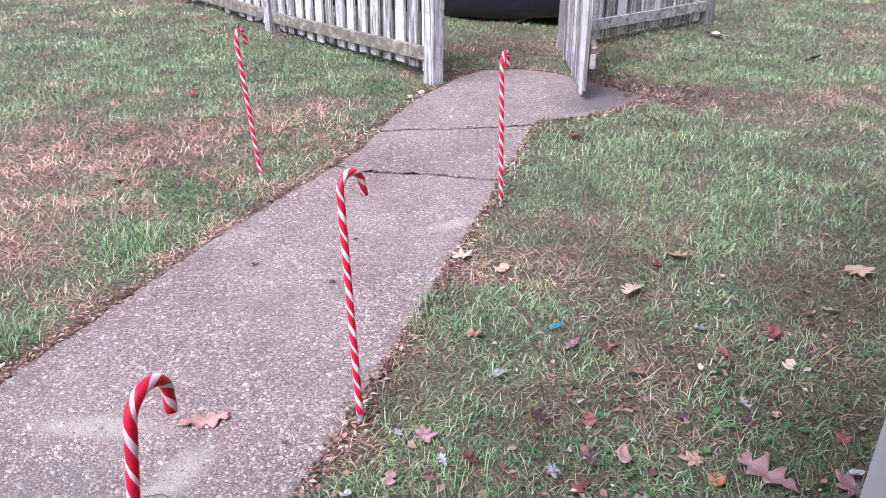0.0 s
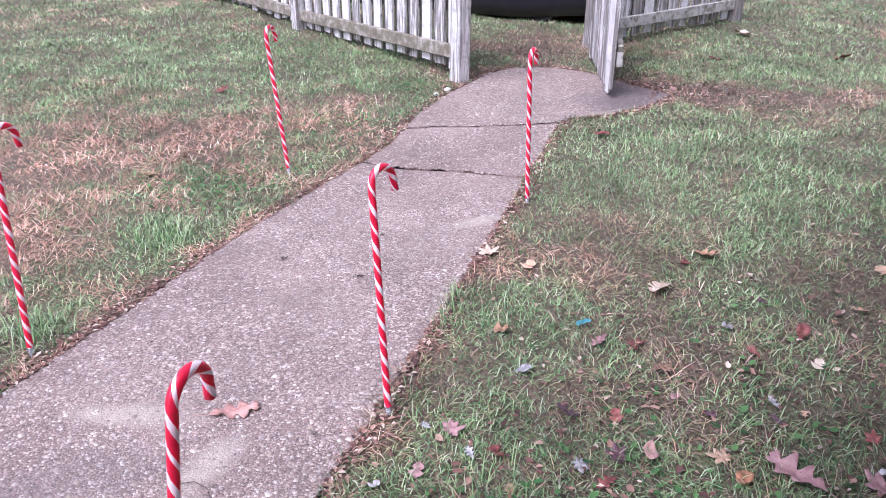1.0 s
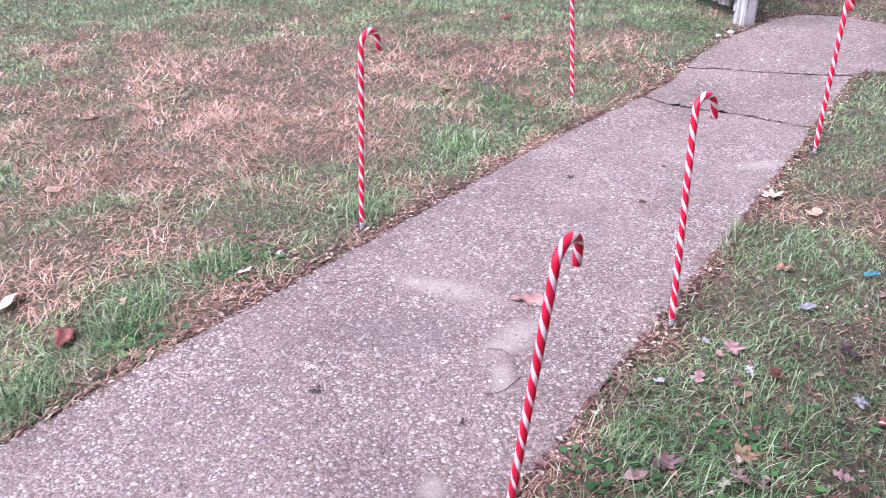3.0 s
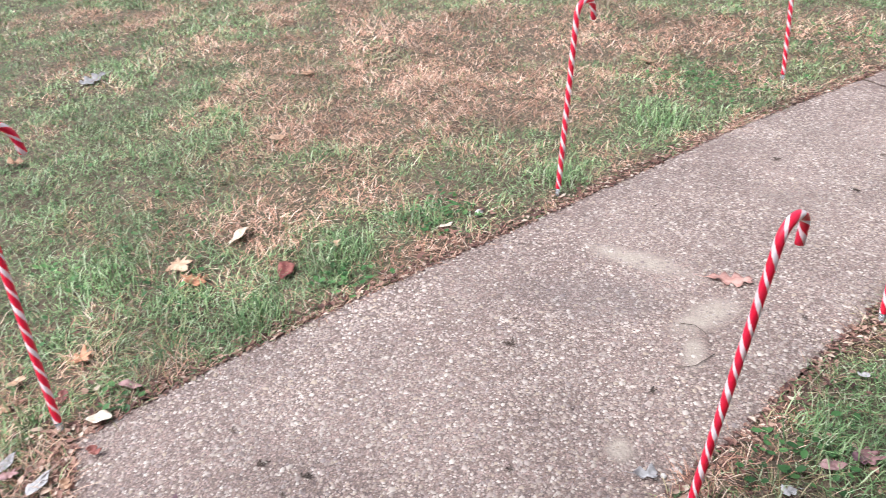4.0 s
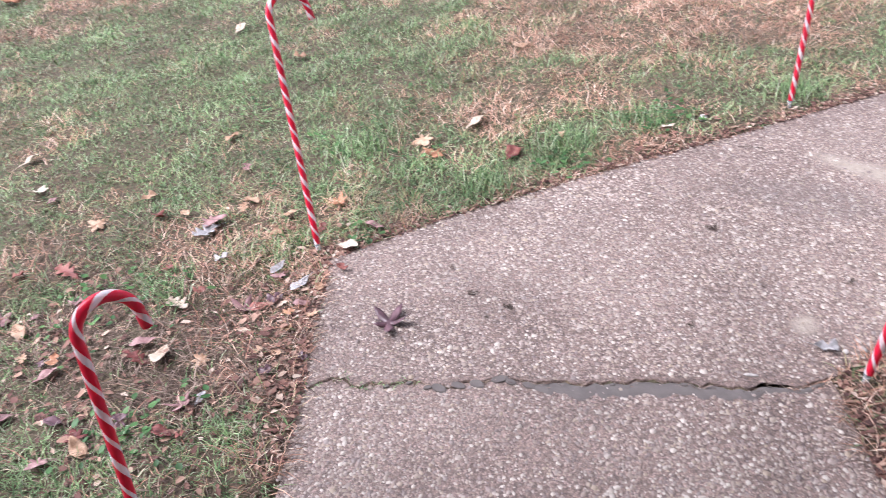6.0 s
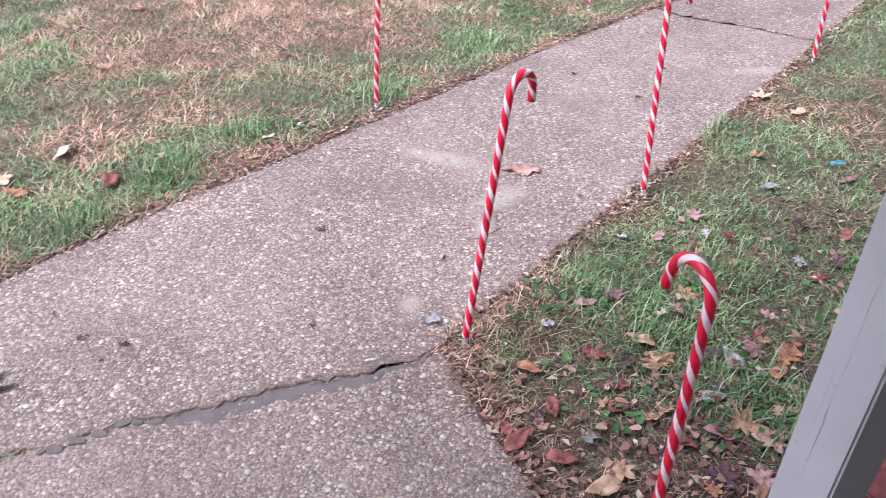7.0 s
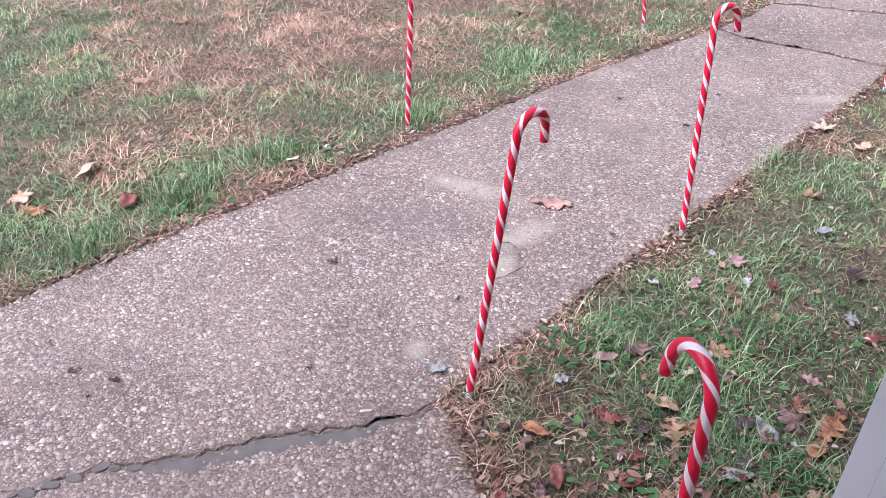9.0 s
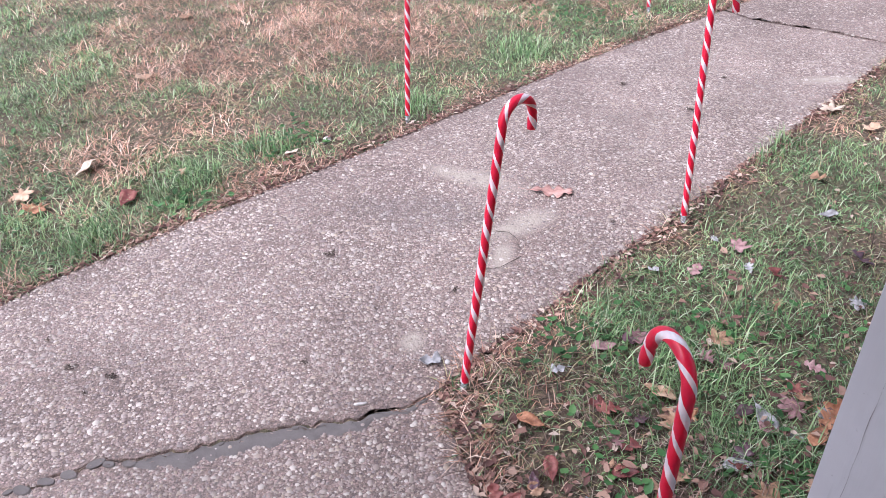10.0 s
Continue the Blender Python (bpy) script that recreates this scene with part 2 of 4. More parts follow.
CARPAINT = plain_material("dark_car_paint", (0.016, 0.016, 0.026), 0.4, coat=0.3, vary=0.2)
RUBBER = plain_material("black_rubber", (0.015, 0.015, 0.016), 0.85)
ALLOY = plain_material("black_steel_rim", (0.02, 0.02, 0.022), 0.5)
CARGLASS = plain_material("tinted_glass", (0.01, 0.012, 0.014), 0.06)


# ---- mesh helpers ----
def part(name, bm, material, parent=None, label="", smooth=False):
    """Link a bmesh as one mesh object, under a thing or a part."""
    me = bpy.data.meshes.new(name)
    if smooth:
        for f in bm.faces:
            f.smooth = True
    bm.to_mesh(me)
    bm.free()
    for mat in (material if isinstance(material, (list, tuple)) else [material]):
        me.materials.append(mat)
    ob = new(name, me)
    ob.parent = parent
    return tagged(ob, label)


def sheet(name, verts, tris, material, parent=None, smooth=True):
    """Link arrays of corners and triangles as one mesh object."""
    me = bpy.data.meshes.new(name)
    me.vertices.add(len(verts))
    me.vertices.foreach_set("co", np.asarray(verts, np.float32).ravel())
    me.loops.add(tris.size)
    me.loops.foreach_set("vertex_index", np.asarray(tris, np.int32).ravel())
    me.polygons.add(len(tris))
    me.polygons.foreach_set("loop_start", np.arange(0, tris.size, 3, dtype=np.int32))
    me.polygons.foreach_set("use_smooth", np.full(len(tris), smooth))
    me.update(calc_edges=True)
    me.validate()
    me.materials.append(material)
    ob = new(name, me)
    ob.parent = parent
    return ob


def box(bm, sx, sy, sz, m=Matrix(), bevel=0.0, segments=1):
    """A box of that size, standing on its pose, added to bm."""
    made = bmesh.ops.create_cube(bm, size=1, matrix=m @ Matrix.Translation((0, 0, sz / 2)) @ Matrix.Diagonal((sx, sy, sz, 1)))
    if bevel:
        edges = {e for v in made["verts"] for e in v.link_edges}
        bmesh.ops.bevel(bm, geom=list(edges), offset=bevel, segments=segments, affect='EDGES', clamp_overlap=True)
    return bm


def thing(name, m, label, category, group="", kind=""):
    ob = new(name)
    ob.empty_display_size = 0.1
    ob.matrix_basis = m
    return tagged(ob, label, category, group, kind)


rng = np.random.default_rng(7)


def smooth_noise(x, y, size, seed):
    """Soft random field, about 0 to 1, with lumps of that size in metres."""
    g = np.random.default_rng(seed).random((256, 256))
    u, v = x / size + 97.3, y / size + 61.7
    i, j = np.floor(u).astype(int), np.floor(v).astype(int)
    fu, fv = u - i, v - j
    fu, fv = fu * fu * (3 - 2 * fu), fv * fv * (3 - 2 * fv)
    a, b, c, d = g[i % 256, j % 256], g[(i + 1) % 256, j % 256], g[i % 256, (j + 1) % 256], g[(i + 1) % 256, (j + 1) % 256]
    return (a * (1 - fu) + b * fu) * (1 - fv) + (c * (1 - fu) + d * fu) * fv


def inside(x, y, poly):
    """Which points lie inside a polygon."""
    res = np.zeros(np.shape(x), bool)
    for (x0, y0), (x1, y1) in zip(poly, poly[1:] + poly[:1]):
        cross = (y0 > y) != (y1 > y)
        with np.errstate(divide='ignore', invalid='ignore'):
            res ^= cross & (x < (x1 - x0) * (y - y0) / (y1 - y0 + 1e-12) + x0)
    return res


def rim_distance(x, y, line):
    """Distance of points from a polyline."""
    best = np.full(np.shape(x), 1e9)
    for (x0, y0), (x1, y1) in zip(line, line[1:]):
        dx, dy = x1 - x0, y1 - y0
        k = np.clip(((x - x0) * dx + (y - y0) * dy) / (dx * dx + dy * dy), 0, 1)
        best = np.minimum(best, np.hypot(x - x0 - k * dx, y - y0 - k * dy))
    return best


# ---- plan of the path ----
LEFT = [(-1.78, 0.33), (-1.73, 0.51), (-1.68, 0.70), (-1.61, 0.88), (-1.52, 1.13), (-1.44, 1.34), (-1.36, 1.53), (-1.26, 1.77), (-1.20, 1.94), (-1.13, 2.11),
        (-1.03, 2.37), (-0.92, 2.66), (-0.80, 2.97), (-0.71, 3.17), (-0.57, 3.47), (-0.43, 3.76)]
RIGHT = [(-0.46, 0.86), (-0.41, 1.04), (-0.35, 1.19), (-0.30, 1.37), (-0.23, 1.60), (-0.18, 1.74), (-0.11, 1.97), (-0.04, 2.20), (0.04, 2.44), (0.13, 2.75),
         (0.24, 3.09), (0.32, 3.36), (0.36, 3.56)]
CRACK = [(-1.39, -0.05), (-1.34, 0.02), (-1.26, 0.085), (-1.18, 0.15), (-1.12, 0.21), (-1.06, 0.28), (-1.0, 0.335), (-0.93, 0.385), (-0.87, 0.425), (-0.82, 0.49),
         (-0.76, 0.55), (-0.70, 0.60), (-0.63, 0.65), (-0.56, 0.71), (-0.50, 0.77), (-0.46, 0.82)]
JOINT_A = [(-0.43, 3.74), (-0.29, 3.66), (-0.13, 3.64), (0.04, 3.63), (0.23, 3.58), (0.36, 3.56)]
JOINT_B = [(-0.26, 4.28), (-0.10, 4.32), (0.09, 4.33), (0.25, 4.35), (0.42, 4.38), (0.61, 4.42)]
FAR = [(-0.20, 4.58), (-0.03, 5.03), (0.13, 5.33), (0.22, 5.54), (0.43, 5.74), (0.72, 5.76), (0.96, 5.62), (1.20, 5.30), (1.42, 5.06), (1.26, 4.84), (0.97, 4.62), (0.83, 4.56),
       (0.70, 4.52)]
FRONT = [(-0.40, 0.77), (-0.30, 0.67), (-0.15, 0.54), (0.10, 0.315), (1.30, -0.75), (0.45, -1.65), (-0.60, -0.72), (-1.19, -0.20), (-1.30, -0.10)]
WALK_RIM = [(-1.19, -0.20), (-1.38, -0.03), (-1.61, 0.17)] + LEFT + [(-0.32, 4.02)] + FAR + [(0.60, 4.34), (0.46, 3.84)] + RIGHT[::-1] + FRONT[:5]
WALK = WALK_RIM + [(0.45, -1.65), (-0.60, -0.72)]


def jag(line, size, step, seed):
    """The polyline, cut into short steps and roughened sideways."""
    r = np.random.default_rng(seed)
    out = []
    for (x0, y0), (x1, y1) in zip(line, line[1:]):
        n = max(1, round(math.hypot(x1 - x0, y1 - y0) / step))
        for i in range(n):
            k = i / n
            dx, dy = x1 - x0, y1 - y0
            d = math.hypot(dx, dy)
            o = (r.random() - 0.5) * 2 * size
            out.append((x0 + dx * k - dy / d * o, y0 + dy * k + dx / d * o))
    return out + [line[-1]]


def moved(line, dx, dy, spread, seed):
    r = np.random.default_rng(seed)
    return [(x + dx * (1 + spread * r.uniform(-1, 1)), y + dy * (1 + spread * r.uniform(-1, 1))) for x, y in line]


# ---- ground ----
def height(x, y):
    """The lawn's height: soil heaped a little beside the slabs, gently uneven."""
    h = -0.026 + 0.022 * smooth_noise(x, y, 0.5, 3) + 0.02 * smooth_noise(x, y, 0.16, 4)
    d = rim_distance(x, y, WALK_RIM)
    h = h + 0.05 * (smooth_noise(x, y, 2.7, 5) - 0.5) * np.clip(d / 1.5, 0, 1)
    flush = np.exp(-(d / 0.09) ** 2)
    return h * (1 - flush) - 0.005 * flush


def axis(lo, hi, step):
    mid = np.arange(lo, hi + step / 2, step)
    out = np.cumsum(step * 1.35 ** np.arange(1, 29))
    return np.concatenate([lo - out[::-1], mid, hi + out])


gx, gy = np.meshgrid(axis(-6.5, 5.0, 0.075), axis(-1.6, 10.5, 0.075), indexing='ij')
gz = height(gx, gy)
under, rim_d = inside(gx, gy, WALK), rim_distance(gx, gy, WALK_RIM)
gz = np.where(under & (rim_d > 0.1), -0.085, np.where(under, np.minimum(gz, -0.008), gz))
nx, ny = gx.shape
idx = np.arange(nx * ny).reshape(nx, ny)
a, b, c, d = idx[:-1, :-1].ravel(), idx[1:, :-1].ravel(), idx[1:, 1:].ravel(), idx[:-1, 1:].ravel()
ground = sheet("ground", np.stack([gx, gy, gz], -1).reshape(-1, 3), np.concatenate([np.stack([a, b, c], -1), np.stack([a, c, d], -1)]), SOIL)
tagged(ground, "patchy lawn soil with brown thatch and damp earth", "ground", kind="structure")


# ---- candy canes ----
def candy_cane(base, top, hook, turn=0.0, label="", bend=0.044):
    """Striped plastic cane pushed into the ground: from base to the foot of its hook, the hook bent towards an azimuth."""
    base, top = Vector(base), Vector(top)
    up = (top - base).normalized()
    side = Vector((math.cos(hook), math.sin(hook), 0))
    side = (side - up * side.dot(up)).normalized()
    length, r, tip = (top - base).length, 0.0100, 0.034
    root = thing("candy_cane", Matrix.Translation(base), label, "candy cane", "candy canes along the path")
    rows, s = [], 0.03
    while s < length:
        rows.append((up * s, up, s))
        s += 0.011
    for i in range(21):
        k = math.pi * 0.94 * i / 20
        rows.append((up * (length + bend * math.sin(k)) + side * bend * (1 - math.cos(k)), up * math.cos(k) + side * math.sin(k), length + bend * k))
    rows_end, rows_way = rows[-1][0], rows[-1][1].normalized()
    for i in range(1, 4):
        rows.append((rows_end + rows_way * (tip * i / 3), rows_way, length + bend * math.pi + tip * i / 3))
    out = up.cross(side)
    bm, rings, n = bmesh.new(), [], 24
    for p, way, s in rows:
        u = out.cross(way)
        spin = -s / 0.103 * 2 * math.pi + turn
        rings.append([bm.verts.new(p + r * (u * math.cos(spin + 2 * math.pi * j / n) + out * math.sin(spin + 2 * math.pi * j / n))) for j in range(n)])
    for q, w in zip(rings, rings[1:]):
        for j in range(n):
            f = bm.faces.new((q[j], q[(j + 1) % n], w[(j + 1) % n], w[j]))
            f.material_index = 1 if j < 5 or 13 <= j < 16 else 0
    end = rows[-1][0] + rows_way * 0.006
    point = bm.verts.new(end)
    for j in range(n):
        f = bm.faces.new((rings[-1][j], rings[-1][(j + 1) % n], point))
        f.material_index = 1
    bmesh.ops.recalc_face_normals(bm, faces=bm.faces)
    part("shaft", bm, (RED, WHITE), root, smooth=True)
    bm = bmesh.new()
    turned = Matrix(((side.x, out.x, up.x, 0), (side.y, out.y, up.y, 0), (side.z, out.z, up.z, 0), (0, 0, 0, 1)))
    bmesh.ops.create_cone(bm, cap_ends=True, segments=14, radius1=0.003, radius2=0.0088, depth=0.12, matrix=turned @ Matrix.Translation((0, 0, -0.025)))
    part("ground_stake", bm, CLEAR, root, "clear plastic ground stake", smooth=True)
    return root


for base, top, hook, turn, label, *bend in (
        ((-0.765, 3.583, -0.005), (-0.826, 3.632, 0.628), 1.35, 0.0, "red and white striped plastic cane on the patchy lawn"),
        ((0.354, 3.256, -0.005), (0.335, 3.27, 0.615), 1.2, 2.0, "red and white striped plastic cane beside the path near the gate"),
        ((-0.132, 1.775, -0.005), (-0.167, 1.878, 0.625), 1.0, 1.0, "red and white striped plastic cane at the grassy path edge"),
        ((-0.41, 0.862, -0.005), (-0.363, 0.970, 0.645), 1.25, 4.0, "red and white striped plastic cane at the cracked slab joint"),
        ((-1.248, 2.033, -0.005), (-1.235, 2.09, 0.65), 1.3, 3.0, "red and white striped plastic cane beside dry straw-coloured grass"),
        ((-1.836, 0.328, -0.005), (-2.02, 0.44, 0.672), 1.5, 5.0, "red and white striped plastic cane leaning at the slab corner", 0.062),
        ((-0.985, -0.550, -0.005), (-1.080, -0.472, 0.612), 1.6, 2.5, "red and white striped plastic cane leaning over leaf litter", 0.05),
        ((0.125, 0.365, -0.005), (0.130, 0.446, 0.61), 2.32, 0.6, "red and white striped plastic cane among leaves by the porch", 0.05)):
    candy_cane(base, top, hook, turn, label, *bend)


# ---- fence, gate and porch rail ----
def picket(bm, w, t, z0, z1, m, r, chew=0.012):
    """A thin upright board with a worn foot, added to bm."""
    k = [bm.verts.new(m @ Vector((x, y, z))) for z in (z0, z1) for x, y in ((-w / 2, -t / 2), (w / 2, -t / 2), (w / 2, t / 2), (-w / 2, t / 2))]
    for v in k[:4]:
        v.co.z += r.uniform(-chew, chew)
    for f in ((0, 1, 5, 4), (1, 2, 6, 5), (2, 3, 7, 6), (3, 0, 4, 7), (4, 5, 6, 7), (3, 2, 1, 0)):
        bm.faces.new([k[i] for i in f])
    return bm


def fence_panel(p, q, posts, label, seed, back, low=0.16, fall=0.0):
    """Weathered picket fence from p to q: posts, two rails and two staggered rows of pickets behind them."""
    r = np.random.default_rng(seed)
    p, q = Vector((*p, 0)), Vector((*q, 0))
    way = (q - p).normalized()
    length = (q - p).length
    turn = math.degrees(math.atan2(way.y, way.x))
    root = thing("picket_fence", pose(p.x, p.y, -0.01, 0, 0, turn), label, "fence", "weathered white fence")
    for at in posts:
        ob = part("post", box(bmesh.new(), 0.10, 0.10, 1.32, pose(at, 0, -0.1, 0, r.uniform(-0.8, 0.8), r.uniform(-3, 3)), 0.006), FENCE, root)
    drop = math.degrees(math.atan2(fall, length))
    for z in (low, low + 0.7):
        part("rail", box(bmesh.new(), length - 0.1, 0.038, 0.09, pose(length / 2, 0.0, z - fall / 2, 0, drop, 0), 0.004), RAIL, root)
    x, i = 0.10, 0
    while x < length - 0.07:
        near = i % 2 == 0
        w = r.uniform(0.088, 0.1)
        m = pose(x, back * (0.031 if near else 0.075), 0, 0, r.uniform(-1.2, 1.2), 0)
        part("picket", picket(bmesh.new(), w, 0.018, max(0.025, low - 0.085 - fall * x / length) + r.uniform(0, 0.03), 1.12 + r.uniform(-0.01, 0.01), m, r), FENCE, root)
        x += 0.078
        i += 1
    return root


fence_panel((0.045, 5.36), (-1.38, 7.13), (0.0, 2.27), "weathered white picket fence with peeling paint and mossy rail", 11, -1, 0.15, 0.07)
fence_panel((-1.42, 7.18), (-2.85, 8.95), (2.27,), "weathered white picket fence running off behind the lawn", 12, -1, 0.09, 0.02)
fence_panel((1.10, 6.48), (2.62, 7.70), (0.0, 1.95), "weathered white picket fence beside the open gate", 13, 1, 0.11, 0.0)

gate = thing("garden_gate", pose(1.00, 4.93, 0.0, 0, 3.0, 88), "weathered white picket gate standing open over the path", "gate")
r = np.random.default_rng(21)
for i in range(13):
    x = 0.03 + i * 0.098
    m = pose(x, r.uniform(-0.006, 0.006), 0, r.uniform(-2, 2), r.uniform(-2.5, 1.0), r.uniform(-6, 6))
    part("picket", picket(bmesh.new(), 0.088, 0.02, 0.035 + 0.06 * (i / 12) + r.uniform(-0.02, 0.03), 1.14, m, r, 0.02), FENCE, gate)
for z in (0.2, 0.85):
    part("rail", box(bmesh.new(), 1.24, 0.04, 0.09, pose(0.62, -0.034, z), 0.004), RAIL, gate)
part("brace", box(bmesh.new(), 1.3, 0.036, 0.08, pose(0.62, -0.034, 0.52, 0, -24, 0), 0.004), RAIL, gate)

rail = thing("porch_railing", pose(0.342, 0.371, 0, 0, 0, 46), "grey painted wooden porch post and railing with chipped paint", "railing")
part("post", box(bmesh.new(), 0.089, 0.089, 2.48, pose(0, 0, -0.02), 0.004, 2), PORCH, rail)
bm, last = bmesh.new(), None
for i in range(40):
    z = 0.25 + i * 0.022
    y = 0.006 + 0.0008 * math.sin(i * 0.9) + 0.0006 * math.sin(i * 2.3)
    w = 0.00025 * (1 + 0.6 * math.sin(i * 0.55)) * (0.15 if i % 9 > 5 else 1)
    q = [bm.verts.new((-0.0451, y - w, z)), bm.verts.new((-0.0451, y + w, z))]
    if last:
        bm.faces.new((last[0], q[0], q[1], last[1]))
    last = q
part("paint_crack", bm, TWIG, rail, "thin dark split in the paint")
part("baluster", box(bmesh.new(), 0.033, 0.033, 1.0, pose(0.245, 0, 0.02), 0.0025), PORCH, rail)
part("bottom_rail", box(bmesh.new(), 0.26, 0.05, 0.03, pose(0.172, 0, -0.005), 0.003), PORCH, rail)
part("top_rail", box(bmesh.new(), 0.26, 0.085, 0.038, pose(0.172, 0, 1.02), 0.005), PORCH, rail)

# unseen stand-ins for the house, added to shade the post and near path
wall = part("wall_house", box(bmesh.new(), 9.0, 0.2, 2.9, Matrix()), BLOCKER)
wall.matrix_basis = pose(1.72, -0.98, -0.1, 0, 0, 46)
tagged(wall, "unseen plain wall behind the porch, added to block light", "wall", kind="structure")
roof = part("porch_roof", box(bmesh.new(), 6.0, 2.2, 0.12, Matrix(), 0.01), BLOCKER)
roof.matrix_basis = pose(0.61, -0.30, 2.46, 0, 0, 46)
tagged(roof, "unseen plain roof on the grey post, added to cast shade", "roof", kind="structure")


# ---- parked car behind the gate ----
def car(m):
    root = thing("parked_car", m, "dark parked car on the grass beyond the gate", "car")
    # sides drop almost to the ground, standing in for shade under the car
    bm, rings = bmesh.new(), []
    for x, half, low, belt, roof in ((-2.1, 0.62, 0.34, 0.74, 0.76), (-2.0, 0.80, 0.12, 0.86, 0.90), (-1.3, 0.88, 0.03, 0.92, 1.22), (-0.6, 0.9, 0.03, 0.93, 1.43), (0.3, 0.9, 0.03, 0.93, 1.44),
                                     (0.75, 0.9, 0.03, 0.92, 1.18), (1.15, 0.89, 0.03, 0.90, 0.95), (1.9, 0.80, 0.1, 0.78, 0.80), (2.12, 0.60, 0.30, 0.62, 0.64)):
        roofhalf = half - (roof - belt) * 0.45
        pts = [(-half * 0.92, low), (-half, low + 0.12), (-half, belt - 0.15), (-half * 0.97, belt), (-roofhalf * 0.97, roof - 0.03), (-roofhalf * 0.8, roof)]
        rings.append([bm.verts.new((x, y, z)) for y, z in pts + [(-y, z) for y, z in reversed(pts)]])
    for q, w in zip(rings, rings[1:]):
        for j in range(12):
            bm.faces.new((q[j], q[(j + 1) % 12], w[(j + 1) % 12], w[j]))
    bm.faces.new(rings[0]), bm.faces.new(rings[-1][::-1])
    bmesh.ops.recalc_face_normals(bm, faces=bm.faces)
    part("body", bm, CARPAINT, root, "dark glossy car body", smooth=True)
    for x in (-1.3, 1.3):
        for y in (-0.68, 0.68):
            wheel = part("wheel", bmesh.ops.create_cone(w := bmesh.new(), cap_ends=True, segments=28, radius1=0.31, radius2=0.31, depth=0.2, matrix=pose(x, y, 0.31, 90)) and w, RUBBER, root)
            part("rim", bmesh.ops.create_cone(w := bmesh.new(), cap_ends=True, segments=20, radius1=0.2, radius2=0.18, depth=0.03, matrix=pose(x, y + math.copysign(0.105, y), 0.31, 90)) and w, ALLOY, wheel)
    for y in (-1, 1):
        bm = bmesh.new()
        k = [bm.verts.new((x, y * h, z)) for x, h, z in ((-1.25, 0.875, 0.96), (0.75, 0.885, 0.97), (0.35, 0.72, 1.36), (-0.6, 0.72, 1.36))]
        bmesh.ops.solidify(bm, geom=[bm.faces.new(k)], thickness=0.02)
        part("side_window", bm, CARGLASS, root)
    for y in (-0.6, 0.6):
        part("headlight", box(bmesh.new(), 0.12, 0.26, 0.12, pose(1.98, y, 0.58, 0, 0, 0), 0.02), ALLOY, root)
    return root


car(pose(-0.08, 8.85, -0.01, 0, 0, -26))


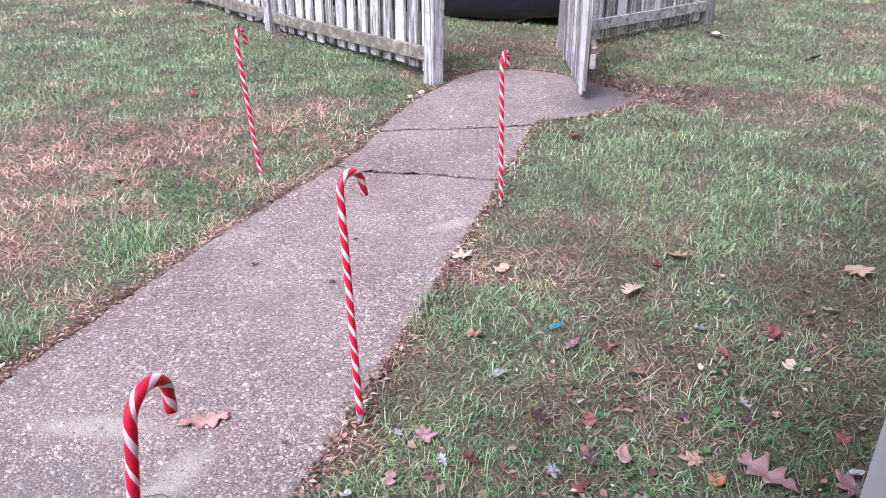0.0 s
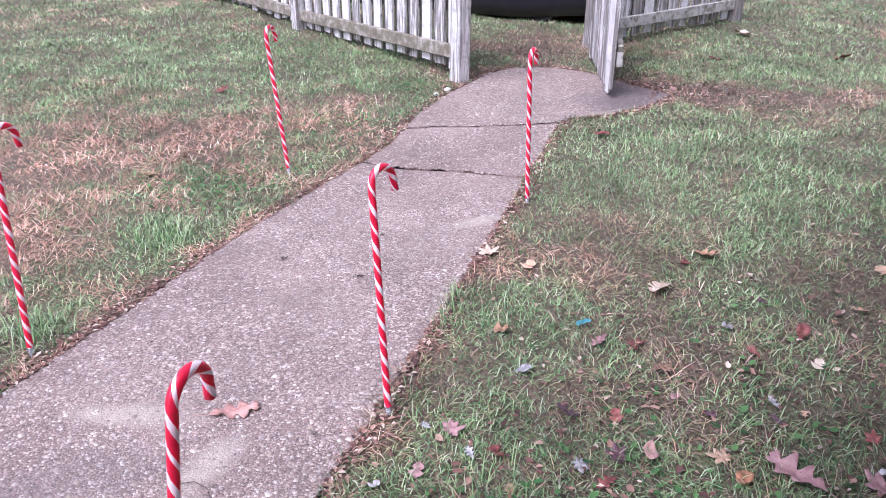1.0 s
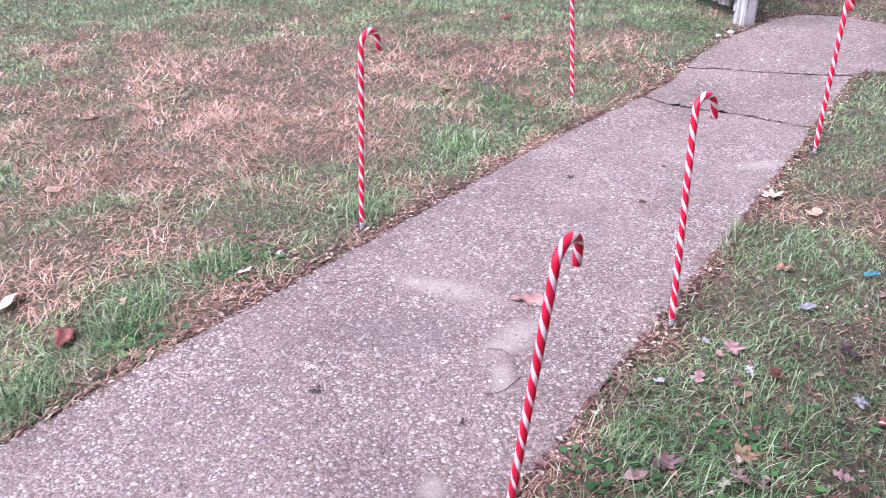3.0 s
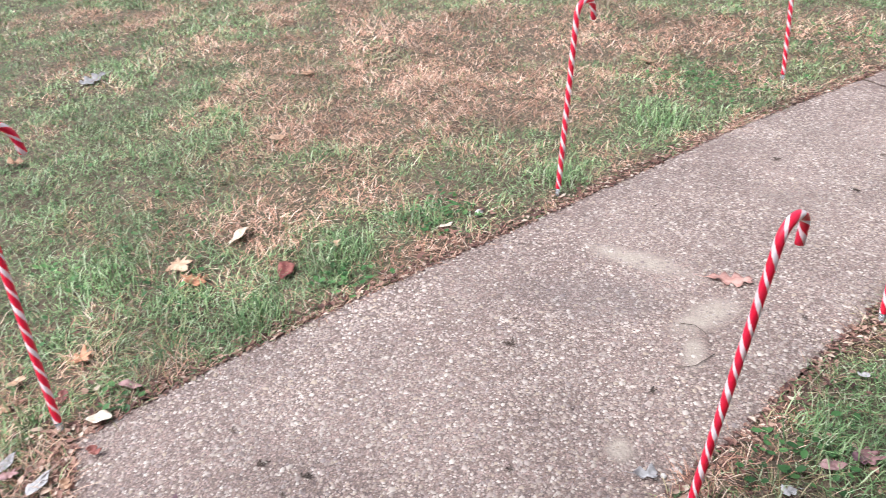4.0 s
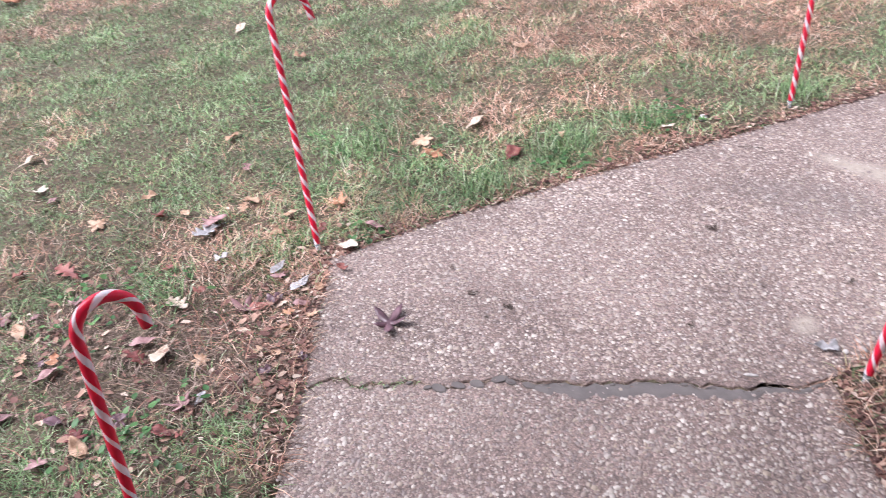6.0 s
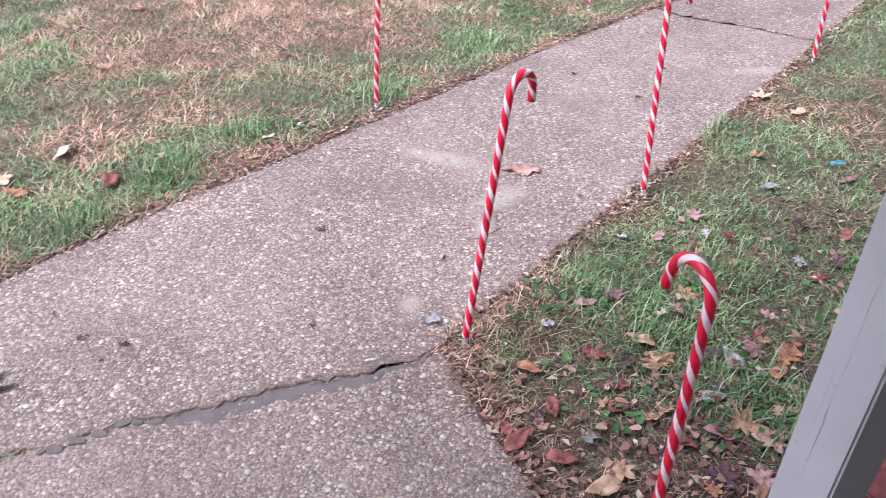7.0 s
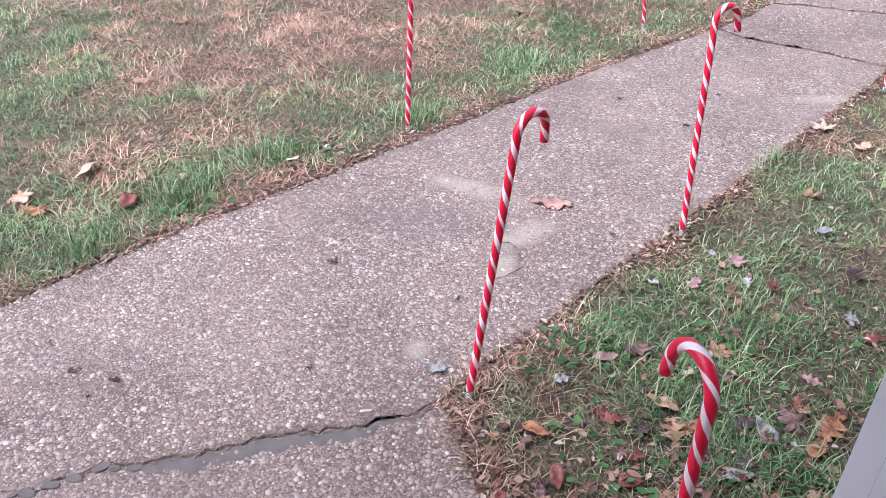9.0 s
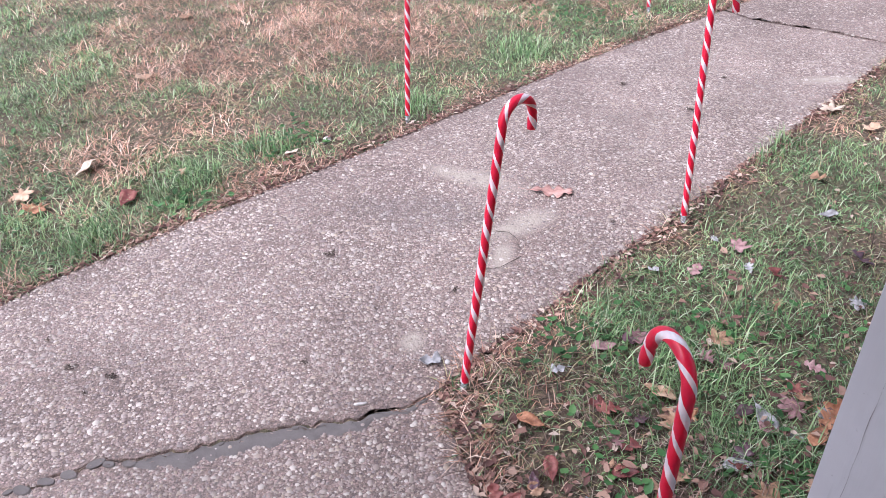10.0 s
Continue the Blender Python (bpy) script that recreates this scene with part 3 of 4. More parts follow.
# ---- small things on the ground ----
def leaf_mesh(kind, material, seed, flat=False):
    """A curled dry leaf about 0.1 long, lying on its base plane, with a stalk."""
    r = np.random.default_rng(seed)
    bm = bmesh.new()
    fold, curl = r.uniform(0.15, 0.5), r.uniform(-0.5, 1.2)
    if flat:
        fold, curl = 0.06, 0.15
    if kind in ("oak", "plain", "scrap"):
        rows, n = [], 26
        lobes = {"oak": 3.6, "plain": 0.0, "scrap": 1.7}[kind]
        for i in range(n + 1):
            u = i / n
            w = 0.030 * math.sin(math.pi * min(1, u * 0.96 + 0.02)) ** 0.75 * (0.55 + 0.65 * u)
            if lobes:
                w *= 0.34 + 0.95 * abs(math.sin(math.pi * lobes * u + 0.3)) ** 1.4
            x = (u - 0.5) * (0.11 if kind != "scrap" else 0.07)
            z = curl * 0.35 * (u - 0.45) ** 2 * 0.11 + 0.003 * math.sin(9 * u + seed)
            row = []
            for s in (-1, -0.5, 0, 0.5, 1):
                ww = w * s * r.uniform(0.92, 1.08)
                row.append(bm.verts.new((x + abs(s) * 0.006 * (1 if lobes else 0), ww, z + fold * abs(ww) + 0.002 * math.sin(40 * ww + 12 * u))))
            rows.append(row)
        for q, w in zip(rows, rows[1:]):
            for j in range(4):
                bm.faces.new((q[j], q[j + 1], w[j + 1], w[j]))
        tail = rows[0][2].co.copy()
    else:
        points = 5 if kind == "star" else 7
        sharp = 0.80 if kind == "star" else 0.50
        reach = [r.uniform(0.72, 1.12) for i in range(points + 1)]
        reach[points] = reach[0]
        if kind == "star" and not flat:
            curl = r.uniform(0.5, 1.7)
        mid = bm.verts.new((0, 0, 0.002))
        n, rings = points * 8, []
        for f in (0.35, 0.7, 1.0):
            ring = []
            for j in range(n):
                k = 2 * math.pi * j / n
                lobe = abs(((j / 8) % 1.0) - 0.5) * 2
                back = 0.62 + 0.38 * math.cos(k * 0.5) ** 2
                back *= reach[int(j / 8 + 0.5)]
                rad = 0.052 * back * (1 - sharp * (1 - lobe ** (0.9 if kind == "star" else 0.8))) if f > 0.5 else 0.052 * back * (1 - sharp) * 0.9
                rad *= f if f > 0.5 else 1
                if f == 0.7:
                    rad = max(rad, 0.052 * back * (1 - sharp) * 0.95)
                z = curl * 5.0 * rad * rad * (1 + 0.6 * math.sin(2 * k + seed)) + 0.003 * math.sin(5 * k + seed) * f + fold * 0.15 * rad
                ring.append(bm.verts.new((rad * math.cos(k), rad * math.sin(k), z)))
            rings.append(ring)
        for j in range(n):
            bm.faces.new((mid, rings[0][j], rings[0][(j + 1) % n]))
        for q, w in zip(rings, rings[1:]):
            for j in range(n):
                bm.faces.new((q[j], w[j], w[(j + 1) % n], q[(j + 1) % n]))
        tail = Vector((-0.012, 0, 0.003))
    bmesh.ops.recalc_face_normals(bm, faces=bm.faces)
    # stalk
    ring0 = [bm.verts.new(tail + Vector((0, 0.0011 * math.cos(k), 0.0011 * math.sin(k)))) for k in (0, 2.1, 4.2)]
    ring1 = [bm.verts.new(tail + Vector((-0.028, 0.006 + 0.0007 * math.cos(k), 0.002 + 0.0007 * math.sin(k)))) for k in (0, 2.1, 4.2)]
    for j in range(3):
        bm.faces.new((ring0[j], ring0[(j + 1) % 3], ring1[(j + 1) % 3], ring1[j]))
    low = min(v.co.z for v in bm.verts)
    for v in bm.verts:
        v.co.z -= low
        v.co *= 1.0
    bmesh.ops.solidify(bm, geom=bm.faces[:], thickness=0.0006)
    me = bpy.data.meshes.new("fallen_leaf")
    for f in bm.faces:
        f.smooth = True
    bm.to_mesh(me)
    bm.free()
    me.materials.append(material)
    return me


LEAF_WORDS = {"tan": "dry tan", "orange": "dry orange-brown", "red": "damp red-brown", "mauve": "dull mauve", "pink": "salmon pink", "grey": "faded grey", "purple": "wet dark purple", "pale": "pale beige"}
KIND_WORDS = {"oak": "lobed oak leaf", "plain": "curled oval leaf", "scrap": "torn leaf scrap", "star": "five-pointed gum leaf", "maple": "broad maple leaf"}
leaf_meshes = {}
leaf_rng = random.Random(5)


def fallen_leaf(x, y, kind, hue, size, spin=None, lift=0.014, where="lying in the grass", tilt=16):
    variant = leaf_rng.randrange(3)
    flat = "slab" in where and kind == "oak"
    key = (kind, hue, variant, flat)
    if key not in leaf_meshes:
        leaf_meshes[key] = leaf_mesh(kind, LEAF[hue], 31 * variant + len(kind) + 7 * len(hue), flat)
    ob = new("fallen_leaf", leaf_meshes[key])
    spin = leaf_rng.uniform(0, 360) if spin is None else spin
    z = 0.0025 if "slab" in where else float(height(np.array(x), np.array(y))) + lift
    ob.matrix_basis = pose(x, y, z, leaf_rng.uniform(-tilt, tilt), leaf_rng.uniform(-tilt, tilt), spin) @ Matrix.Scale(size / 0.11, 4)
    return tagged(ob, f"{LEAF_WORDS[hue]} {KIND_WORDS[kind]} {where}", "leaf", "fallen leaves")


S = "lying flat on the path slab"
for x, y, kind, hue, size in (
        (0.17, 2.74, "maple", "pale", .12), (0.32, 2.64, "scrap", "tan", .09), (0.77, 2.49, "oak", "pale", .13), (0.99, 2.75, "oak", "tan", .11), (1.62, 2.61, "maple", "tan", .17),
        (1.16, 2.22, "plain", "red", .08), (0.20, 2.19, "scrap", "tan", .08), (0.61, 2.13, "oak", "red", .09), (0.96, 2.10, "plain", "red", .07), (1.14, 2.04, "scrap", "pale", .07),
        (0.04, 1.72, "maple", "mauve", .085), (0.36, 1.79, "oak", "purple", .07), (0.47, 1.63, "maple", "purple", .08), (0.55, 1.64, "plain", "pink", .08), (0.73, 1.62, "maple", "tan", .085),
        (0.76, 1.54, "plain", "orange", .08), (0.90, 1.56, "oak", "mauve", .15), (1.09, 1.53, "maple", "mauve", .11), (-0.04, 1.57, "scrap", "mauve", .07), (0.49, 1.79, "scrap", "red", .07),
        (1.41, 2.36, "oak", "tan", .07), (0.89, 2.67, "scrap", "red", .08), (0.25, 1.97, "plain", "grey", .05), (0.93, 2.24, "scrap", "grey", .06), (0.82, 4.19, "plain", "red", .10),
        (2.50, 7.05, "plain", "pale", .22), (2.96, 6.14, "maple", "red", .2), (1.99, 6.11, "maple", "red", .16), (-1.42, 3.53, "maple", "tan", .12), (-1.47, 5.0, "oak", "red", .1),
        (0.07, 1.29, "maple", "tan", .095), (-0.10, 1.20, "maple", "mauve", .085), (0.03, 1.17, "scrap", "pale", .05), (0.12, 1.20, "scrap", "mauve", .07), (0.0, 1.05, "plain", "tan", .075),
        (0.05, 0.97, "oak", "tan", .09), (-0.12, 0.95, "scrap", "red", .06), (-0.23, 1.01, "scrap", "grey", .055), (-0.23, 0.84, "plain", "orange", .065), (-0.30, 0.77, "scrap", "tan", .05),
        (0.28, 1.15, "maple", "mauve", .09), (0.36, 1.17, "oak", "orange", .11), (0.34, 1.08, "plain", "orange", .08), (0.20, 0.92, "plain", "grey", .06), (-0.14, 0.74, "plain", "red", .06),
        (-0.14, 1.50, "scrap", "grey", .05), (0.16, 1.62, "scrap", "red", .07), (0.07, 1.01, "maple", "orange", .08), (-0.11, 1.18, "scrap", "purple", .06), (0.27, 0.86, "maple", "tan", .13),
        (0.34, 0.83, "maple", "pink", .11), (0.23, 0.80, "plain", "mauve", .08), (0.04, 0.63, "maple", "tan", .10), (-0.04, 0.68, "scrap", "grey", .07), (0.24, 0.68, "maple", "purple", .11),
        (0.32, 0.71, "maple", "mauve", .10), (0.02, 0.56, "plain", "tan", .08), (0.69, 0.92, "maple", "pale", .12), (0.36, 1.0, "scrap", "red", .07), (0.29, 1.19, "scrap", "tan", .06),
        (-0.22, 0.63, "scrap", "red", .06), (-0.08, 0.60, "plain", "red", .07), (0.13, 0.62, "scrap", "red", .08), (0.15, 0.76, "plain", "red", .08), (0.44, 0.80, "oak", "red", .09),
        (0.10, 0.70, "scrap", "purple", .07), (0.20, 0.55, "maple", "red", .1), (0.50, 1.02, "scrap", "purple", .07), (0.60, 1.06, "plain", "tan", .07), (-0.02, 0.80, "scrap", "tan", .05),
        (-2.12, 0.99, "maple", "tan", .12), (-2.01, 0.96, "maple", "orange", .11), (-1.81, 1.15, "plain", "red", .10), (-2.99, -0.18, "star", "pale", .12), (-2.07, 1.22, "plain", "pale", .09),
        (-2.27, 0.18, "maple", "mauve", .13), (-2.22, 0.14, "oak", "grey", .10), (-2.58, -0.10, "maple", "tan", .10), (-2.43, 0.07, "scrap", "red", .10), (-2.28, 0.34, "plain", "tan", .08), (-2.00, 0.52, "maple", "orange", .085),
        (-1.76, 0.02, "star", "mauve", .11), (-1.94, -0.11, "oak", "pale", .09), (-1.74, -0.24, "plain", "pale", .09), (-2.18, -0.31, "maple", "mauve", .08), (-2.26, -0.52, "maple", "mauve", .10),
        (-1.52, -0.28, "star", "mauve", .10), (-1.64, -0.17, "maple", "tan", .07), (-1.72, 0.19, "plain", "grey", .07), (-1.67, 0.22, "scrap", "tan", .055), (-2.17, -0.60, "oak", "orange", .10),
        (-1.80, 0.52, "plain", "mauve", .06), (-3.27, -0.12, "plain", "pale", .09), (-4.01, 1.25, "plain", "pale", .10), (-3.87, 2.03, "oak", "grey", .14),
        (-6.1, 0.6, "maple", "orange", .2), (-2.17, -0.49, "plain", "tan", .08), (-1.86, -0.78, "oak", "mauve", .1), (-2.14, -0.64, "plain", "orange", .08), (-1.80, -0.80, "maple", "tan", .09),
        (-1.58, -0.42, "scrap", "purple", .07), (-1.62, -0.52, "maple", "red", .08), (-1.92, -0.42, "scrap", "red", .07), (-1.47, -0.36, "plain", "red", .06), (-2.36, -0.28, "oak", "red", .09),
        (-2.62, 0.10, "scrap", "tan", .09), (-2.8, 0.55, "plain", "tan", .08), (-1.48, -0.08, "scrap", "purple", .06), (-1.58, 0.06, "scrap", "tan", .06), (-2.05, -0.2, "scrap", "mauve", .06),
        (-1.70, 0.32, "scrap", "red", .06), (-2.5, 1.9, "plain", "tan", .08), (-3.3, 1.2, "scrap", "tan", .1), (-2.9, 2.6, "maple", "tan", .1), (-1.75, 1.35, "scrap", "tan", .06), (-1.48, 1.62, "plain", "pale", .055)):
    fallen_leaf(x, y, kind, hue, size * 1.05)
extra = random.Random(17)
for cx, cy, sx, sy, count in ((0.2, 0.72, 0.2, 0.12, 16), (-1.85, -0.5, 0.35, 0.2, 26), (-1.62, 0.05, 0.10, 0.15, 14), (0.6, 1.6, 0.45, 0.4, 26), (0.1, 1.0, 0.18, 0.15, 14), (-2.3, 0.3, 0.3, 0.3, 10),
                              (1.35, 5.15, 0.2, 0.15, 10)):
    for i in range(count):
        x, y = extra.gauss(cx, sx), extra.gauss(cy, sy)
        if not inside(np.array([x]), np.array([y]), WALK)[0] and y > -1.0:
            fallen_leaf(x, y, extra.choice(("scrap", "scrap", "plain", "oak", "maple")), extra.choice(("red", "red", "mauve", "mauve", "purple", "tan", "tan", "grey", "orange")), extra.uniform(0.04, 0.08))
fallen_leaf(-0.56, 1.77, "oak", "pink", 0.135, 20, 0, S, 2)
fallen_leaf(-1.39, 0.26, "star", "purple", 0.175, 35, 0, S, 3)
fallen_leaf(-0.525, 0.905, "scrap", "grey", 0.085, 25, 0, S, 4)
fallen_leaf(-1.775, 0.40, "plain", "pale", 0.07, 30, 0.014, "at the edge of the path")


def rod(bm, points, r0, r1):
    """A thin bent rod through points."""
    rings = []
    for i, p in enumerate(points):
        p = Vector(p)
        way = (Vector(points[min(i + 1, len(points) - 1)]) - Vector(points[max(i - 1, 0)])).normalized()
        u = way.orthogonal().normalized()
        v = way.cross(u)
        r = r0 + (r1 - r0) * i / (len(points) - 1)
        rings.append([bm.verts.new(p + r * (u * math.cos(k * 1.0472) + v * math.sin(k * 1.0472))) for k in range(6)])
    for q, w in zip(rings, rings[1:]):
        for j in range(6):
            bm.faces.new((q[j], q[(j + 1) % 6], w[(j + 1) % 6], w[j]))
    bm.faces.new(rings[0][::-1]), bm.faces.new(rings[-1])
    return bm


for pts in (((-1.22, 1.65, 0.004), (-1.185, 1.672, 0.005), (-1.15, 1.69, 0.004)),
            ((-0.62, 1.49, 0.004), (-0.58, 1.495, 0.008), (-0.545, 1.475, 0.008), (-0.52, 1.44, 0.004)),
            ((-0.50, 1.40, 0.004), (-0.53, 1.33, 0.005), (-0.57, 1.30, 0.004)),
            ((-0.60, 1.20, 0.004), (-0.605, 1.16, 0.005))):
    tagged(part("twig", rod(bmesh.new(), pts, 0.0014, 0.0009), TWIG, smooth=True), "short dark bent twig on the concrete path", "twig", "path debris")


def crumbs(x, y, size, seed):
    """A little heap of dark plant bits on the slab."""
    r = np.random.default_rng(seed)
    bm = bmesh.new()
    for i in range(7):
        k, d = r.uniform(0, 6.3), r.uniform(0, size * 0.5)
        p = Vector((x + d * math.cos(k), y + d * math.sin(k), 0.004 + r.uniform(0, 0.004)))
        t, l = r.uniform(0, 6.3), size * r.uniform(0.25, 0.6)
        rod(bm, (p, p + Vector((l * 0.5 * math.cos(t), l * 0.5 * math.sin(t), 0.003)), p + Vector((l * math.cos(t + 0.5), l * math.sin(t + 0.5), 0))), size * 0.09, size * 0.05)
    return tagged(part("debris_clump", bm, TWIG, smooth=True), "dark clump of dry plant bits on the path", "debris", "path debris")


for i, (x, y, s) in enumerate(((-0.61, 2.68, .045), (-0.80, 0.77, .03), (-1.20, 0.52, .04), (-1.32, 0.50, .04), (-1.45, 0.54, .025), (-1.21, 0.45, .025), (-0.60, 1.18, .03), (-0.32, 1.68, .025),
                               (-1.00, 1.17, .05), (-1.04, 1.28, .02), (-0.30, 2.55, .04), (-1.15, 0.78, .02), (-0.75, 1.02, .02), (-0.25, 2.9, .03), (-0.9, 2.1, .02))):
    crumbs(x, y, s * 0.62, 50 + i)


def stone(x, y, sx, sy, sz, seed, label, mat):
    r = np.random.default_rng(seed)
    bm = bmesh.new()
    bmesh.ops.create_icosphere(bm, subdivisions=2, radius=0.5)
    for v in bm.verts:
        v.co *= r.uniform(0.82, 1.12)
    bmesh.ops.transform(bm, matrix=pose(x, y, sz * 0.35, 0, 0, r.uniform(0, 180)) @ Matrix.Diagonal((sx, sy, sz, 1)), verts=bm.verts)
    return tagged(part("stone", bm, mat, smooth=True), label, "stone", "loose stones")


stone(-1.43, 1.76, .04, .03, .025, 1, "pale stone at the edge of the path", CHIP)
stone(-0.46, 0.955, .025, .018, .012, 2, "white stone chip beside the slab joint", CHIP)
stone(-0.485, 0.925, .018, .014, .01, 3, "white stone chip beside the slab joint", CHIP)
stone(-0.60, 0.715, .035, .008, .008, 4, "pale sliver of stone beside the crack", CHIP)
stone(-0.03, 5.08, .05, .04, .03, 5, "pale stone by the fence post", CHIP)
stone(-0.10, 4.98, .04, .05, .02, 6, "pale stone by the fence post", CHIP)

bm = bmesh.new()
for i, (w, z) in enumerate(((-0.012, 0.006), (0.0, 0.016), (0.012, 0.004))):
    for x in (-0.034, -0.012, 0.012, 0.034):
        bm.verts.new((x, w, z + 0.006 * math.sin(70 * x + i)))
bm.verts.ensure_lookup_table()
for i in range(2):
    for j in range(3):
        bm.faces.new([bm.verts[k] for k in (i * 4 + j, i * 4 + j + 1, i * 4 + j + 5, i * 4 + j + 4)])
bmesh.ops.solidify(bm, geom=bm.faces[:], thickness=0.001)
wrapper = part("candy_wrapper", bm, BLUE)
wrapper.matrix_basis = pose(0.46, 2.24, 0.014, 5, 0, 20) @ Matrix.Scale(0.75, 4)
tagged(wrapper, "crumpled bright blue sweet wrapper in the grass", "wrapper")

brick = part("brick", box(bmesh.new(), 0.2, 0.095, 0.06, Matrix(), 0.006, 2), BRICK)
brick.matrix_basis = pose(0.575, 0.825, -0.035, 0, 0, 48)
tagged(brick, "worn red brick half sunk among leaves", "brick")


# ---- lawn ----
def blades(px, py, h, w, lean, az, sag):
    """Corners and triangles of bent blades, rooted at px, py."""
    n = len(px)
    pz = height(px, py) - 0.004
    dx, dy = np.cos(az), np.sin(az)
    sx, sy = -dy * w / 2, dx * w / 2
    s, c = np.sin(lean), np.cos(lean)
    mx, my, mz = px + dx * h * 0.5 * s, py + dy * h * 0.5 * s, pz + h * 0.55 * c
    l2 = np.minimum(lean + sag, 1.75)
    tx, ty, tz = mx + dx * h * 0.5 * np.sin(l2), my + dy * h * 0.5 * np.sin(l2), np.maximum(mz + h * 0.5 * np.cos(l2), pz + 0.004)
    v = np.stack([np.stack([px - sx, py - sy, pz], -1), np.stack([px + sx, py + sy, pz], -1), np.stack([mx + sx * 0.8, my + sy * 0.8, mz], -1),
                  np.stack([mx - sx * 0.8, my - sy * 0.8, mz], -1), np.stack([tx, ty, tz], -1)], 1).reshape(-1, 3)
    t = (np.array([[0, 1, 2], [0, 2, 3], [3, 2, 4]])[None] + 5 * np.arange(n)[:, None, None]).reshape(-1, 3)
    return v, t


def hills(x, y, spots):
    total = np.zeros(np.shape(x))
    for cx, cy, rx, ry, k in spots:
        total += k * np.exp(-((x - cx) / rx) ** 2 - ((y - cy) / ry) ** 2)
    return total


# where the lawn is green (+) or dried out (-)
SPOTS = ((-1.95, 3.7, 1.0, 0.75, -1.0), (-2.35, 2.6, 0.8, 0.6, -0.75), (-1.75, 2.75, 0.45, 0.4, -0.6), (-2.4, 2.05, 0.5, 0.3, -0.45), (-0.72, 4.85, 0.35, 0.3, -0.6), (-4.8, 2.8, 0.8, 0.5, -0.6),
         (-1.15, 4.0, 0.35, 0.4, -0.5), (-3.4, 3.6, 0.8, 0.6, -0.4), (-5.5, 1.2, 0.8, 0.6, -0.6),
         (-1.12, 2.87, 0.16, 0.12, 1.0), (-1.75, -0.05, 0.3, 0.3, -0.55), (-2.1, -0.3, 0.45, 0.3, -0.4), (-1.85, 0.62, 0.2, 0.14, -0.4), (-1.45, 1.75, 0.12, 0.2, -0.4), (-1.95, 1.75, 0.25, 0.2, -0.45), (-2.4, 1.35, 0.45, 0.22, -0.4), (-1.95, 1.1, 0.14, 0.12, -0.45),
         (-1.68, 1.6, 0.14, 0.12, 0.4), (-1.74, 1.28, 0.14, 0.12, 0.55), (-1.76, 0.92, 0.11, 0.09, 0.5), (-2.28, 0.84, 0.25, 0.2, 0.6), (-2.95, 0.75, 0.45, 0.35, 0.6),
         (-3.9, 0.6, 0.7, 0.5, 0.6), (-2.5, 0.3, 0.3, 0.25, 0.4), (-1.05, 3.35, 0.2, 0.35, 0.6), (-1.35, 2.2, 0.12, 0.2, 0.5), (-0.34, 5.02, 0.2, 0.15, 0.9), (-0.95, 4.8, 0.12, 0.2, 0.6),
         (-3.0, 1.75, 0.35, 0.3, 0.5), (-2.0, 6.2, 2.0, 0.9, 0.6), (-4.2, 5.3, 1.6, 0.8, 0.5),
         (1.15, 3.85, 0.7, 0.6, 0.65), (2.6, 6.2, 0.9, 0.7, 0.8), (0.12, 2.32, 0.22, 0.2, 0.5), (0.75, 3.6, 0.3, 0.5, 0.5), (0.30, 2.66, 0.3, 0.16, -0.7), (0.7, 2.85, 0.35, 0.25, -0.4),
         (1.9, 4.9, 0.7, 0.25, -0.8), (1.4, 5.15, 0.4, 0.28, -1.6), (2.6, 4.9, 0.5, 0.3, -0.6), (0.25, 1.45, 0.3, 0.3, 0.25), (-0.05, 1.12, 0.22, 0.2, 0.45), (0.25, 0.98, 0.2, 0.15, 0.35),
         (-1.95, -0.35, 0.5, 0.4, -0.5), (-1.55, -0.15, 0.25, 0.2, -0.6), (0.1, 0.65, 0.35, 0.18, -0.7), (0.6, 6.3, 0.8, 0.55, -1.4), (0.4, 7.5, 0.8, 0.3, 0.5))


# where the thatch is dark and damp
DAMP = ((0.3, 0.8, 0.5, 0.35, 0.85), (0.55, 1.7, 0.9, 0.8, 0.4), (-1.8, -0.4, 0.7, 0.5, 0.95), (1.5, 5.1, 0.5, 0.3, 0.9), (0.6, 6.3, 0.7, 0.6, 0.75), (2.2, 4.9, 0.6, 0.25, 0.5), (-0.3, 4.6, 0.3, 0.5, 0.5), (1.4, 2.5, 0.6, 0.7, 0.45),
        (-0.9, 4.9, 0.25, 0.2, 0.5))


def greenness(x, y):
    g = 0.74 + 0.85 * hills(x, y, SPOTS) + 0.7 * (smooth_noise(x, y, 0.42, 8) - 0.5) + 1.0 * (smooth_noise(x, y, 0.15, 9) - 0.5) + 0.7 * (smooth_noise(x, y, 0.07, 10) - 0.5)
    g = g + 0.06 * (x < -2.0) * (y < 2.0) * (y > 0.2)
    g = g - 0.20 * (x > -0.3) * np.clip((3.2 - y) / 1.0, 0, 1)
    return g - 0.5 * np.exp(-(rim_distance(x, y, WALK_RIM) / 0.09) ** 2)


def lawn_points(x0, x1, y0, y1, per_m2, near, far):
    """Random roots off the path, in the ring between two distances from the porch."""
    n = int((x1 - x0) * (y1 - y0) * per_m2)
    x, y = rng.uniform(x0, x1, n), rng.uniform(y0, y1, n)
    d = np.hypot(x + 0.1, y + 0.4)
    ok = (d >= near) & (d < far) & (~inside(x, y, WALK) | (rim_distance(x, y, WALK_RIM) < 0.006))
    ok &= (x < 0.55 * (y + 0.9) + 0.9) & (y > -0.95 - 0.12 * np.abs(x)) & ~((x > 0.4) & (y < 0.35))
    return x[ok], y[ok]


